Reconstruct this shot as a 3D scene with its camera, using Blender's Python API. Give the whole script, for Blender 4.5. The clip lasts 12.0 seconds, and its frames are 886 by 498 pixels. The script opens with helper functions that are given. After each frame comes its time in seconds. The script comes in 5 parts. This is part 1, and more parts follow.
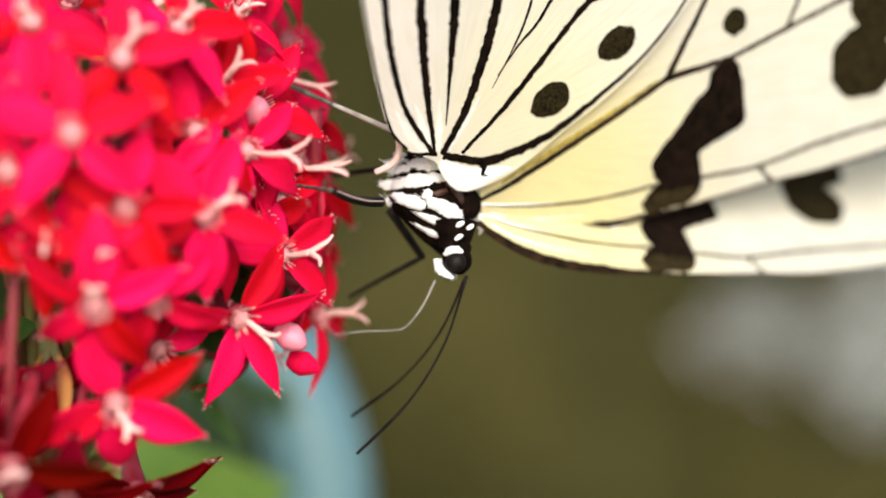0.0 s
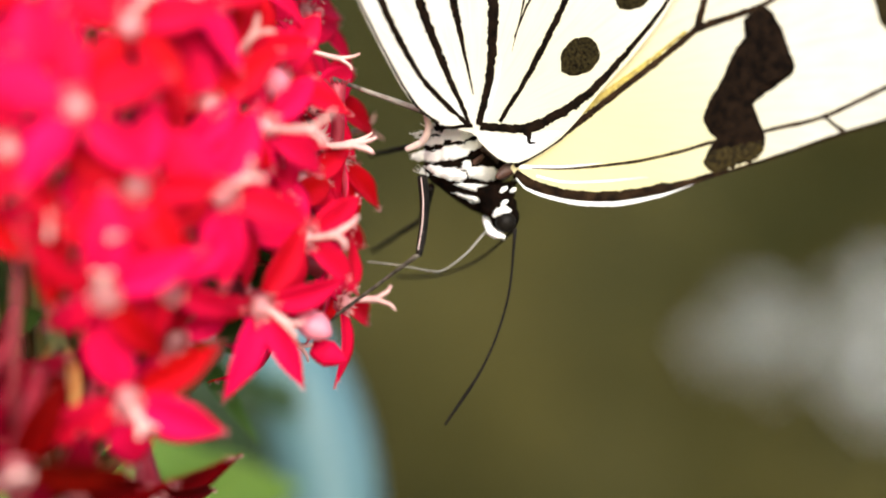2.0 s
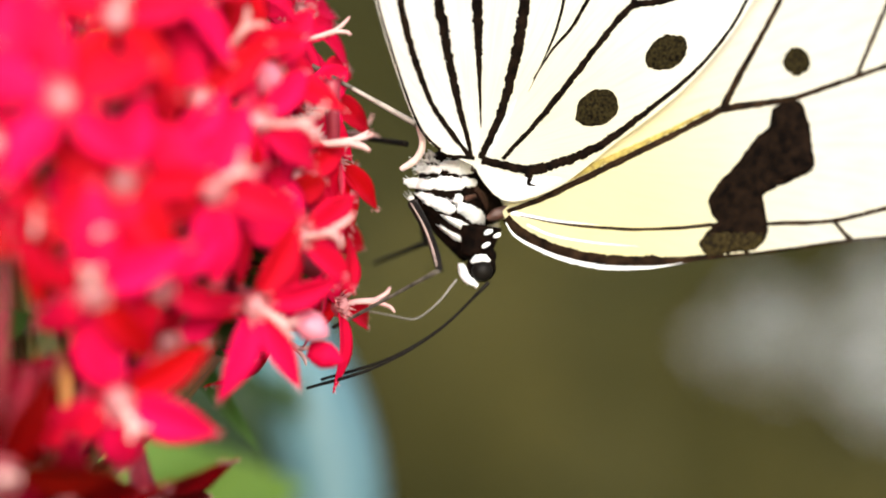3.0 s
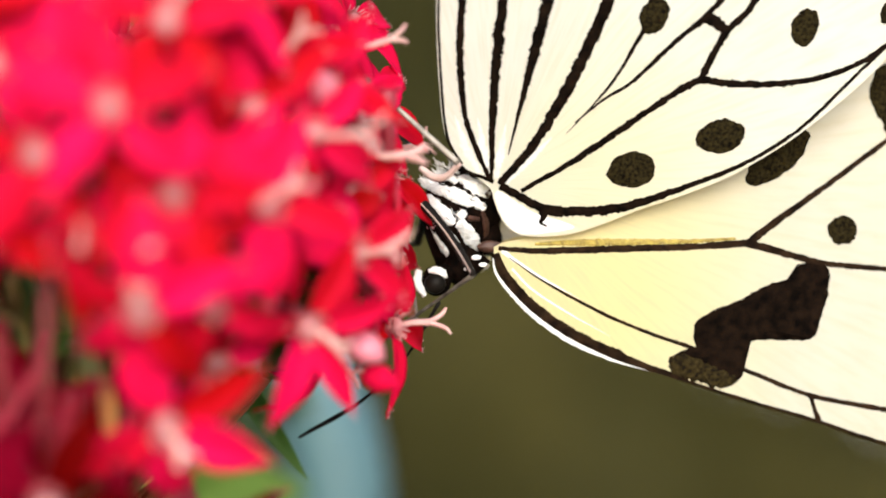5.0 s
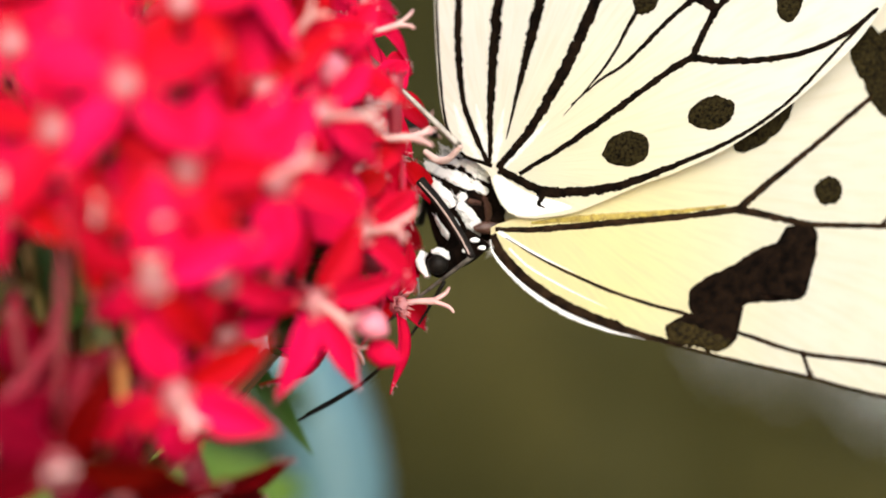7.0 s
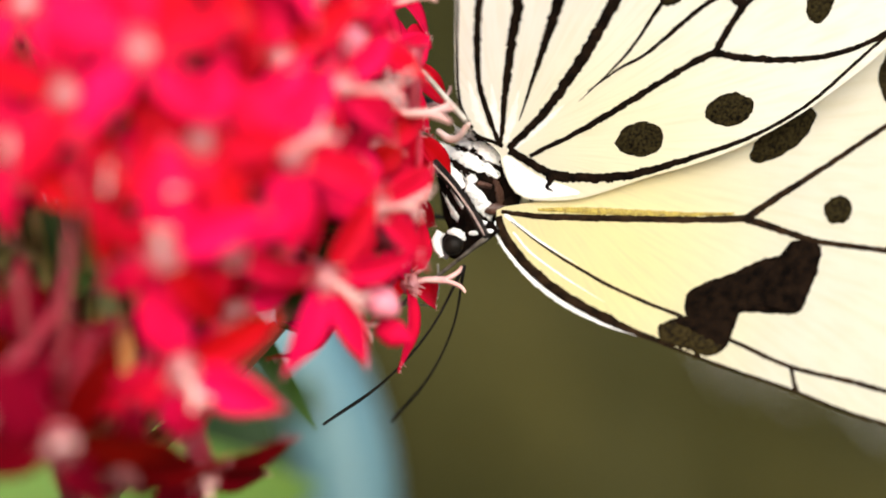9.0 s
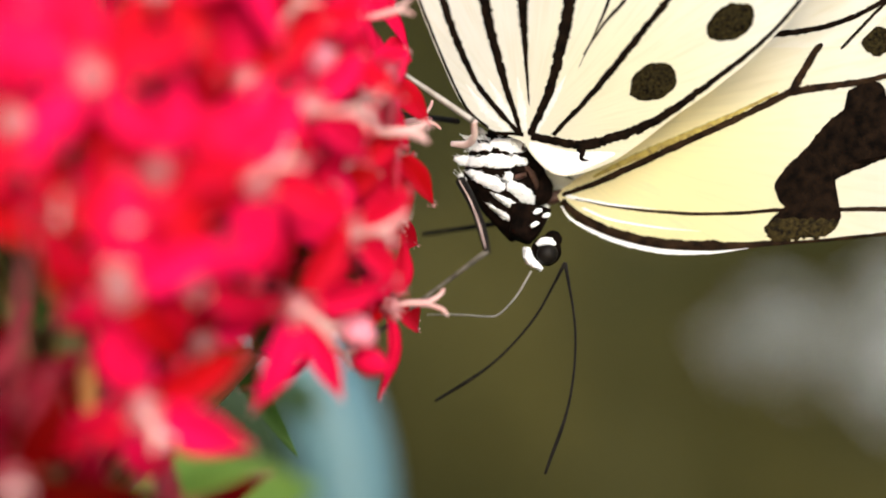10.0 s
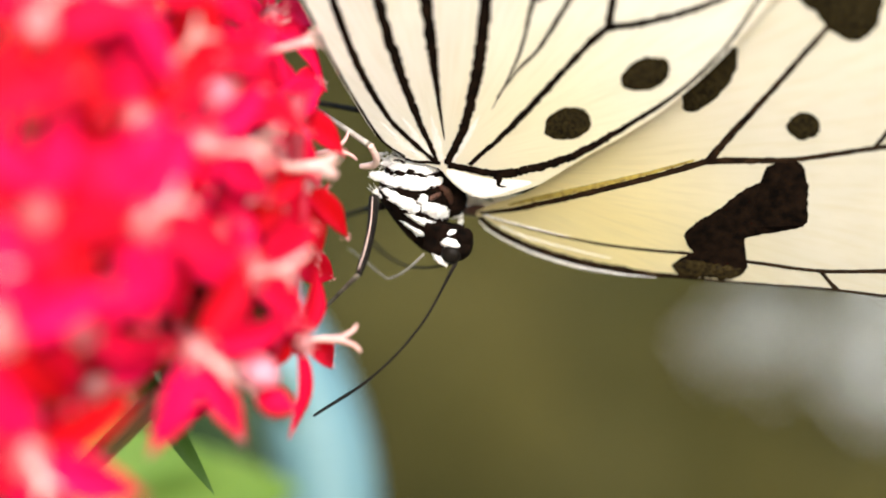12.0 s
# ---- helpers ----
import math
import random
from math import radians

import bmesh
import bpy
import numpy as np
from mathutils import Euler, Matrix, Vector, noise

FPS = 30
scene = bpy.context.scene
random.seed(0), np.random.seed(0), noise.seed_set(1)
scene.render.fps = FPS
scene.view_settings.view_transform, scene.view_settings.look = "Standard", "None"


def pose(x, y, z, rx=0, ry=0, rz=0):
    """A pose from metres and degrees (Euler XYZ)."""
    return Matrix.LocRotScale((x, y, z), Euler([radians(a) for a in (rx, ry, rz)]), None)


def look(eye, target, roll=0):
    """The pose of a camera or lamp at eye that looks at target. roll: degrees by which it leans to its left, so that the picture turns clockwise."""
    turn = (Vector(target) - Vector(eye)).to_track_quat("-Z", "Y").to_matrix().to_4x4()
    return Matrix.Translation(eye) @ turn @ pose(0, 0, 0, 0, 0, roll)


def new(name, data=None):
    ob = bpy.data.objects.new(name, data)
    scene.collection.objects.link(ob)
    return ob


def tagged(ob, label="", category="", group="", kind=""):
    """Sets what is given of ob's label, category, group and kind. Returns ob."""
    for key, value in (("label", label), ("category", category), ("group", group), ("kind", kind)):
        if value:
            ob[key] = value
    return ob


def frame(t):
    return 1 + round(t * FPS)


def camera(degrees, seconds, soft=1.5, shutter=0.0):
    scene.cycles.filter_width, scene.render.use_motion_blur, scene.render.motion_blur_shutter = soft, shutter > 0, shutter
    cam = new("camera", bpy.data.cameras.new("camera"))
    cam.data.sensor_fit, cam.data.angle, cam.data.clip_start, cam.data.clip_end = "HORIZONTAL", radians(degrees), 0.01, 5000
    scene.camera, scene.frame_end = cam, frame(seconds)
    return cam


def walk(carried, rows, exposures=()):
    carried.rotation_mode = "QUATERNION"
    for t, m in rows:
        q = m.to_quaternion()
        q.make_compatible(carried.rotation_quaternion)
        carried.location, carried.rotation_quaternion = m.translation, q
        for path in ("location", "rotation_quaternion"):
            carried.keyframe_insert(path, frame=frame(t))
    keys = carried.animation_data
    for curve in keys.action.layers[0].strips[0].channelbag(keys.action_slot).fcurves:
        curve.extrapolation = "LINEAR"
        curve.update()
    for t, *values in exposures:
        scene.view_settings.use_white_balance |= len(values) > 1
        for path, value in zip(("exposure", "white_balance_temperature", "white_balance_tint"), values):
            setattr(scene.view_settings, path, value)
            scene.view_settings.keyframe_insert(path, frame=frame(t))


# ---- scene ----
MM = 0.001
MOVING = {}
FOCUS = 0.1128

# ---- camera ----
cam = camera(30.0, 12.0, soft=1.9)
cam.data.dof.use_dof = True
cam.data.dof.focus_distance = FOCUS
cam.data.dof.aperture_fstop = cam.data.lens / 5.5
walk(cam, [
    (0, pose(0, 0, 0, 90, 0, -0.40)),
    (0.5, pose(0, 0, 0, 90, 0, -0.47)),
    (1, pose(0, 0, 0, 90, 0, -0.29)),
    (1.5, pose(0, 0, 0, 90, 0, -0.12)),
    (2, pose(0, 0, 0, 90, 0, -0.16)),
    (2.5, pose(0, 0, 0, 90, 0, -0.12)),
    (3, pose(0, 0, 0, 90, 0, -0.02)),
    (5, pose(0, 0, 0, 90, 0, 0.17)),
    (5.5, pose(0, 0, 0, 90, 0, 0.29)),
    (6, pose(0, 0, 0, 90, 0, 0.17)),
    (6.5, pose(0, 0, 0, 90, 0, 0.14)),
    (8.5, pose(0, 0, 0, 90, 0, 0.09)),
    (9, pose(0, 0, 0, 90, 0, 0.47)),
    (9.5, pose(0, 0, 0, 90, 0, 0.54)),
    (10, pose(0, 0, 0, 90, 0, 0.47)),
    (10.5, pose(0, 0, 0, 90, 0, 0.29)),
    (11, pose(0, 0, 0, 90, 0, 0.14)),
    (11.5, pose(0, 0, 0, 90, 0, -0.17)),
    (12, pose(0, 0, 0, 90, 0, -0.19)),
], exposures=[(0, 0.9), (1, 0.9), (1.5, 0.88), (2, 1.0), (2.5, 1.06), (3, 1.02), (5, 0.7), (6.5, 0.72), (9.5, 0.8), (10, 0.72), (10.5, 0.98), (11, 1.2), (12, 1.3)])

# ---- light ----
world = bpy.data.worlds.new("sky")
scene.world = world
world.use_nodes = True
wn, wl = world.node_tree.nodes, world.node_tree.links
sky = wn.new("ShaderNodeTexSky")
sky.sky_type = "NISHITA"
sky.sun_disc = False
sky.sun_elevation = radians(22.7)
sky.sun_rotation = radians(174)
wl.new(sky.outputs[0], wn["Background"].inputs["Color"])
wn["Background"].inputs["Strength"].default_value = 0.15

sun_data = bpy.data.lights.new("sun", "SUN")
sun_data.energy = 3.1
sun_data.angle = radians(42)
sun_data.color = (1.0, 0.96, 0.9)
sun = new("sun", sun_data)
sun.matrix_world = look((0.1, -1.0, 0.42), (0, 0, 0))


# ---- materials ----
def material(name, color, color2=None, scale=800.0, rough=0.5, bump=0.0, bump_scale=3000.0, translucent=0.0,
             glow=None, spec=0.5, coat=0.0, random_value=0.0, stretch=(1, 1, 1), sheen=0.0):
    """A surface with two scales of colour change, fine relief and, if wanted, light that shines through it."""
    m = bpy.data.materials.new(name)
    m.use_nodes = True
    n, l = m.node_tree.nodes, m.node_tree.links
    b = n["Principled BSDF"]
    coord = n.new("ShaderNodeTexCoord")
    mapping = n.new("ShaderNodeMapping")
    mapping.inputs["Scale"].default_value = stretch
    l.new(coord.outputs["Object"], mapping.inputs["Vector"])
    large = n.new("ShaderNodeTexNoise")
    large.inputs["Scale"].default_value = scale
    large.inputs["Detail"].default_value = 5
    l.new(mapping.outputs[0], large.inputs["Vector"])
    ramp = n.new("ShaderNodeValToRGB")
    ramp.color_ramp.elements[0].position, ramp.color_ramp.elements[1].position = 0.35, 0.68
    ramp.color_ramp.elements[0].color = (*color, 1)
    ramp.color_ramp.elements[1].color = (*(color2 or color), 1)
    l.new(large.outputs["Fac"], ramp.inputs["Fac"])
    out_color = ramp.outputs["Color"]
    if random_value:
        info = n.new("ShaderNodeObjectInfo")
        spread = n.new("ShaderNodeMapRange")
        spread.inputs["To Min"].default_value, spread.inputs["To Max"].default_value = 1 - random_value, 1 + random_value
        l.new(info.outputs["Random"], spread.inputs["Value"])
        hsv = n.new("ShaderNodeHueSaturation")
        l.new(spread.outputs[0], hsv.inputs["Value"])
        l.new(out_color, hsv.inputs["Color"])
        out_color = hsv.outputs["Color"]
    l.new(out_color, b.inputs["Base Color"])
    b.inputs["Roughness"].default_value = rough
    b.inputs["Specular IOR Level"].default_value = spec
    b.inputs["Coat Weight"].default_value = coat
    b.inputs["Sheen Weight"].default_value = sheen
    if bump:
        fine = n.new("ShaderNodeTexNoise")
        fine.inputs["Scale"].default_value = bump_scale
        fine.inputs["Detail"].default_value = 4
        l.new(mapping.outputs[0], fine.inputs["Vector"])
        bp = n.new("ShaderNodeBump")
        bp.inputs["Strength"].default_value = bump
        bp.inputs["Distance"].default_value = 0.0002
        l.new(fine.outputs["Fac"], bp.inputs["Height"])
        l.new(bp.outputs[0], b.inputs["Normal"])
    if translucent:
        tr = n.new("ShaderNodeBsdfTranslucent")
        if glow:
            tr.inputs["Color"].default_value = (*glow, 1)
        else:
            l.new(out_color, tr.inputs["Color"])
        mix = n.new("ShaderNodeMixShader")
        mix.inputs["Fac"].default_value = translucent
        l.new(b.outputs[0], mix.inputs[1])
        l.new(tr.outputs[0], mix.inputs[2])
        l.new(mix.outputs[0], n["Material Output"].inputs["Surface"])
    return m


def wing_material(name, white, yellow, radius, centre):
    """Cream wing scales with fine streaks, yellower round one place of the wing."""
    m = material(name, white, tuple(c * 0.95 for c in white), 260, 0.6, 0.07, 5000, 0.4, spec=0.2, stretch=(1, 1, 1))
    n, l = m.node_tree.nodes, m.node_tree.links
    b = n["Principled BSDF"]
    ramp = next(x for x in n if x.type == "VALTORGB")
    coord = next(x for x in n if x.type == "TEX_COORD")
    dist = n.new("ShaderNodeVectorMath")
    dist.operation = "DISTANCE"
    dist.inputs[1].default_value = [c * MM for c in centre]
    l.new(coord.outputs["Object"], dist.inputs[0])
    fade = n.new("ShaderNodeMapRange")
    fade.interpolation_type = "SMOOTHSTEP"
    fade.inputs["From Min"].default_value, fade.inputs["From Max"].default_value = radius * MM, radius * 0.15 * MM
    l.new(dist.outputs["Value"], fade.inputs["Value"])
    mix = n.new("ShaderNodeMix")
    mix.data_type = "RGBA"
    l.new(fade.outputs[0], mix.inputs["Factor"])
    l.new(ramp.outputs["Color"], mix.inputs["A"])
    mix.inputs["B"].default_value = (*yellow, 1)
    # fine streaks that fan out from the wing's root
    split = n.new("ShaderNodeSeparateXYZ")
    l.new(coord.outputs["Object"], split.inputs[0])
    fan = n.new("ShaderNodeMath")
    fan.operation = "ARCTAN2"
    l.new(split.outputs["Z"], fan.inputs[0])
    l.new(split.outputs["X"], fan.inputs[1])
    reach = n.new("ShaderNodeVectorMath")
    reach.operation = "LENGTH"
    l.new(coord.outputs["Object"], reach.inputs[0])
    join = n.new("ShaderNodeCombineXYZ")
    l.new(fan.outputs[0], join.inputs[0])
    far = n.new("ShaderNodeMath")
    far.operation = "MULTIPLY"
    far.inputs[1].default_value = 6.0
    l.new(reach.outputs["Value"], far.inputs[0])
    l.new(far.outputs[0], join.inputs[1])
    grain = n.new("ShaderNodeTexNoise")
    grain.inputs["Scale"].default_value = 45
    grain.inputs["Detail"].default_value = 3
    l.new(join.outputs[0], grain.inputs["Vector"])
    tint = n.new("ShaderNodeMapRange")
    tint.inputs["From Min"].default_value, tint.inputs["From Max"].default_value = 0.45, 0.75
    tint.inputs["To Min"].default_value, tint.inputs["To Max"].default_value = 0.0, 0.35
    l.new(grain.outputs["Fac"], tint.inputs["Value"])
    wash = n.new("ShaderNodeMix")
    wash.data_type = "RGBA"
    l.new(tint.outputs[0], wash.inputs["Factor"])
    l.new(mix.outputs["Result"], wash.inputs["A"])
    wash.inputs["B"].default_value = (0.62, 0.55, 0.34, 1)
    mix = wash
    l.new(mix.outputs["Result"], b.inputs["Base Color"])
    tr = next(x for x in n if x.type == "BSDF_TRANSLUCENT")
    l.new(mix.outputs["Result"], tr.inputs["Color"])
    return m


def petal_material(name, color, color2):
    """Velvety petals, each a little different in value and hue."""
    m = material(name, color, color2, 260, 0.6, 0.4, 2600, 0.3, random_value=0.28, spec=0.04, stretch=(0.25, 1.6, 1.6))
    n, l = m.node_tree.nodes, m.node_tree.links
    drift = n.new("ShaderNodeMapRange")
    drift.inputs["To Min"].default_value, drift.inputs["To Max"].default_value = 0.506, 0.491
    l.new(next(x for x in n if x.type == "OBJECT_INFO").outputs["Random"], drift.inputs["Value"])
    l.new(drift.outputs[0], next(x for x in n if x.type == "HUE_SAT").inputs["Hue"])
    return m


PETAL = petal_material("petal_red", (0.66, 0.003, 0.022), (0.78, 0.006, 0.055))
# petal red darkened to crimson: shade at the head's foot is in the colour
PETAL_SHADED = petal_material("petal_red_shaded", (0.14, 0.0006, 0.003), (0.21, 0.0012, 0.006))
PETAL_BACK = petal_material("petal_pale_back", (0.64, 0.03, 0.065), (0.74, 0.11, 0.16))
TUBE = material("corolla_tube", (0.26, 0.010, 0.024), (0.38, 0.035, 0.06), 400, 0.5, 0.3, 3000, 0.2)
STALK = material("flower_stalk_red", (0.14, 0.006, 0.012), (0.22, 0.018, 0.024), 150, 0.6, 0.4, 2000, 0.1)
THROAT = material("flower_throat", (0.66, 0.22, 0.24), (0.78, 0.38, 0.37), 900, 0.7, 0.8, 5000, 0.15)
# throat pink dulled likewise, with the shade in its colour
THROAT_SHADED = material("flower_throat_shaded", (0.36, 0.09, 0.10), (0.48, 0.17, 0.17), 900, 0.7, 0.8, 5000, 0.15)
STYLE = material("style_pink", (0.80, 0.43, 0.40), (0.87, 0.57, 0.52), 700, 0.55, 0.5, 4000, 0.2)
HAIR = material("petal_hair", (0.8, 0.35, 0.38), None, 900, 0.5, 0, 0, 0.3)
BUD = material("bud_pink", (0.82, 0.2, 0.3), (0.86, 0.32, 0.38), 500, 0.45, 0.3, 2500, 0.2)
SEPAL = material("dry_sepal", (0.55, 0.16, 0.05), (0.5, 0.32, 0.08), 400, 0.6, 0.4, 2500, 0.2)
STEM = material("plant_stem", (0.16, 0.2, 0.05), (0.3, 0.12, 0.06), 120, 0.6, 0.4, 1500)
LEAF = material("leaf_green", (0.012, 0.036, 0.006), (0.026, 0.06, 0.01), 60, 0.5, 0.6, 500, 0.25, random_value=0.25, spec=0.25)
CALYX = material("calyx_green", (0.09, 0.12, 0.03), (0.30, 0.13, 0.05), 90, 0.6, 0.5, 1500, 0.2)
LEAF_MID = material("leaf_mid_green", (0.04, 0.10, 0.014), (0.07, 0.14, 0.025), 60, 0.5, 0.6, 500, 0.3, random_value=0.2, spec=0.25)
# leaf green brightened and yellowed: the light on the leaf is in the colour
LEAF_LIT = material("leaf_green_lit", (0.12, 0.215, 0.03), (0.165, 0.27, 0.04), 40, 0.5, 0.5, 400, 0.35, random_value=0.15, spec=0.3)
HEDGE_LEAF = material("hedge_leaf", (0.028, 0.0285, 0.0055), (0.076, 0.065, 0.0145), 2.4, 0.75, 0.3, 200, 0.15, spec=0.2)
WHITE_FLOWER = material("white_blossom", (0.43, 0.45, 0.45), (0.55, 0.56, 0.55), 30, 0.6, 0.3, 200, 0.2)
SOIL = material("soil", (0.05, 0.04, 0.02), (0.10, 0.08, 0.04), 6, 0.9, 0.8, 60)
BLUE = material("blue_paint", (0.125, 0.24, 0.265), (0.15, 0.275, 0.3), 25, 0.4, 0.2, 300)

HIND = wing_material("hindwing_scales", (0.795, 0.755, 0.65), (0.81, 0.745, 0.53), 11, (8, 0, 1))
FORE = wing_material("forewing_scales", (0.725, 0.68, 0.56), (0.82, 0.712, 0.37), 18, (6, 0, -8))
BLACK = material("black_scales", (0.002, 0.0014, 0.001), (0.009, 0.0045, 0.0028), 1500, 0.9, 0.4, 6000, spec=0.03)
VEIN = material("vein_scales", (0.005, 0.0026, 0.0014), (0.028, 0.0145, 0.007), 1200, 0.85, 0.4, 6000, spec=0.05)
BAR = material("dark_brown_scales", (0.002, 0.0012, 0.0008), (0.011, 0.006, 0.0035), 1500, 0.9, 0.4, 6000, spec=0.03)
OLIVE = material("olive_scales", (0.005, 0.0033, 0.0018), (0.04, 0.028, 0.009), 3600, 0.85, 0.4, 6000, spec=0.05)
SPOT = material("spot_scales", (0.003, 0.002, 0.001), (0.028, 0.021, 0.008), 4200, 0.9, 0.4, 6000, spec=0.03)
WHITE = material("white_scales", (0.85, 0.83, 0.8), (0.9, 0.89, 0.87), 1200, 0.75, 0.9, 6000, spec=0.2, sheen=0.3)
PALE = material("pale_scales", (0.80, 0.775, 0.70), (0.85, 0.83, 0.78), 1500, 0.75, 0.5, 6000, 0.3, spec=0.1)
BROWN = material("brown_cuticle", (0.03, 0.010, 0.005), (0.075, 0.028, 0.015), 900, 0.5, 0.6, 4000)
EYE = material("compound_eye", (0.004, 0.003, 0.0025), (0.011, 0.009, 0.007), 900, 0.4, 0.2, 9000, spec=0.06)
LEG_PINK = material("pale_leg", (0.62, 0.42, 0.36), (0.74, 0.56, 0.5), 700, 0.55, 0.6, 4000)
LEG_PALE = material("pale_grey_leg", (0.30, 0.26, 0.22), (0.5, 0.46, 0.4), 700, 0.6, 0.5, 4000, spec=0.2)
LEG_GREY = material("grey_leg", (0.04, 0.034, 0.028), (0.16, 0.14, 0.115), 900, 0.6, 0.5, 4000, spec=0.15)
LEG_DARK = material("dark_leg", (0.004, 0.003, 0.0025), (0.014, 0.011, 0.009), 900, 0.6, 0.4, 4000, spec=0.08)
THREAD = material("proboscis", (0.05, 0.045, 0.04), (0.4, 0.38, 0.34), 250, 0.5, 0.4, 4000)


# ---- mesh helpers ----
def mesh_of(name, verts, faces, mat, smooth=True):
    """A mesh from millimetres."""
    me = bpy.data.meshes.new(name)
    me.from_pydata([tuple(c * MM for c in v) for v in verts], [], faces)
    me.materials.append(mat)
    if smooth:
        me.polygons.foreach_set("use_smooth", [True] * len(me.polygons))
    me.update()
    return me


def part(name, me, parent=None, label="", m=None):
    """Links a mesh as one object under a thing or a part."""
    ob = new(name, me)
    if parent is not None:
        ob.parent = parent
    if m is not None:
        ob.matrix_basis = m
    if label:
        ob["label"] = label
    return ob


def local(x, y, z, r=None):
    return Matrix.LocRotScale((x * MM, y * MM, z * MM), r, None)


def spline(points, step=0.5, closed=False):
    """A smooth line through the points, sampled every step."""
    p = [np.array(q, float) for q in points]
    n = len(p)
    out = []
    for i in range(n if closed else n - 1):
        a, b = p[i], p[(i + 1) % n]
        p0 = p[(i - 1) % n] if closed or i else 2 * a - b
        p3 = p[(i + 2) % n] if closed or i + 2 < n else 2 * b - a
        k = max(2, int(np.linalg.norm(b - a) / step))
        for j in range(k):
            t = j / k
            out.append(0.5 * (2 * a + (b - p0) * t + (2 * p0 - 5 * a + 4 * b - p3) * t * t + (3 * a - p0 - 3 * b + p3) * t ** 3))
    if not closed:
        out.append(p[-1])
    return out


def tube(points, radii, sides=10, flat=1.0):
    """Verts and faces of a closed tube along a line; radii from start to end."""
    pts = [Vector(p) for p in points]
    n = len(pts)
    verts, faces = [], []
    up = Vector((0.13, 1, 0.07)).normalized()
    for i, p in enumerate(pts):
        d = (pts[min(i + 1, n - 1)] - pts[max(i - 1, 0)]).normalized()
        side = d.cross(up)
        side = side.normalized() if side.length > 1e-4 else Vector((1, 0, 0))
        top = side.cross(d).normalized()
        f = i / (n - 1) * (len(radii) - 1)
        k = min(int(f), len(radii) - 2)
        r = radii[k] * (1 - f + k) + radii[k + 1] * (f - k)
        for j in range(sides):
            a = 2 * math.pi * j / sides
            verts.append(p + side * (r * math.cos(a)) + top * (r * flat * math.sin(a)))
    for i in range(n - 1):
        for j in range(sides):
            k = (j + 1) % sides
            faces.append((i * sides + j, i * sides + k, (i + 1) * sides + k, (i + 1) * sides + j))
    faces.append(tuple(range(sides))[::-1])
    faces.append(tuple((n - 1) * sides + j for j in range(sides)))
    return verts, faces


def merged(*pieces):
    verts, faces = [], []
    for v, f in pieces:
        o = len(verts)
        verts += list(v)
        faces += [tuple(i + o for i in q) for q in f]
    return verts, faces


def blob(radii, centre=(0, 0, 0), rings=12, sides=18, bumps=0.0, seed=0.0, shape=None):
    """An ellipsoid, uneven if bumps is given; shape(z) scales its girth from end to end."""
    verts, faces = [], []
    for i in range(rings + 1):
        a = math.pi * i / rings
        for j in range(sides):
            b = 2 * math.pi * j / sides
            d = Vector((math.sin(a) * math.cos(b), math.sin(a) * math.sin(b), math.cos(a)))
            k = 1 + bumps * noise.noise(d * 2.3 + Vector((seed, seed, seed)))
            g = shape(d.z) if shape else 1
            verts.append((centre[0] + d.x * radii[0] * k * g, centre[1] + d.y * radii[1] * k * g, centre[2] + d.z * radii[2] * k))
    for i in range(rings):
        for j in range(sides):
            k = (j + 1) % sides
            faces.append((i * sides + j, (i + 1) * sides + j, (i + 1) * sides + k, i * sides + k))
    return verts, faces


# ---- the garden behind ----
def ground():
    n = 40
    verts, faces = [], []
    for i in range(n + 1):
        for j in range(n + 1):
            x, y = (i / n - 0.5), (j / n - 0.5)
            x, y = x * abs(x) * 4 * 400000, y * abs(y) * 4 * 400000
            verts.append((x, y + 1500, -560 + 25 * noise.noise(Vector((x * 0.002, y * 0.002, 0)))))
    for i in range(n):
        for j in range(n):
            a = i * (n + 1) + j
            faces.append((a, a + n + 1, a + n + 2, a + 1))
    tagged(part("ground", mesh_of("ground", verts, faces, SOIL)), "dark olive-brown garden soil", "ground", kind="structure")


def leaf_blade(length, width, fold=0.15, droop=0.25, nx=8):
    """A pointed leaf along +x with a midrib fold and a droop."""
    verts, faces = [], []
    for i in range(nx + 1):
        t = i / nx
        w = width * 0.5 * (math.sin(math.pi * t ** 0.8) ** 0.8 if 0 < t < 1 else 0.02)
        for s in (-1, -0.5, 0, 0.5, 1):
            verts.append((length * t, w * s, -droop * length * t * t + fold * w * abs(s) + 0.02 * width * math.sin(9 * t + 3 * s)))
    for i in range(nx):
        for j in range(4):
            a = i * 5 + j
            faces.append((a, a + 5, a + 6, a + 1))
    return verts, faces


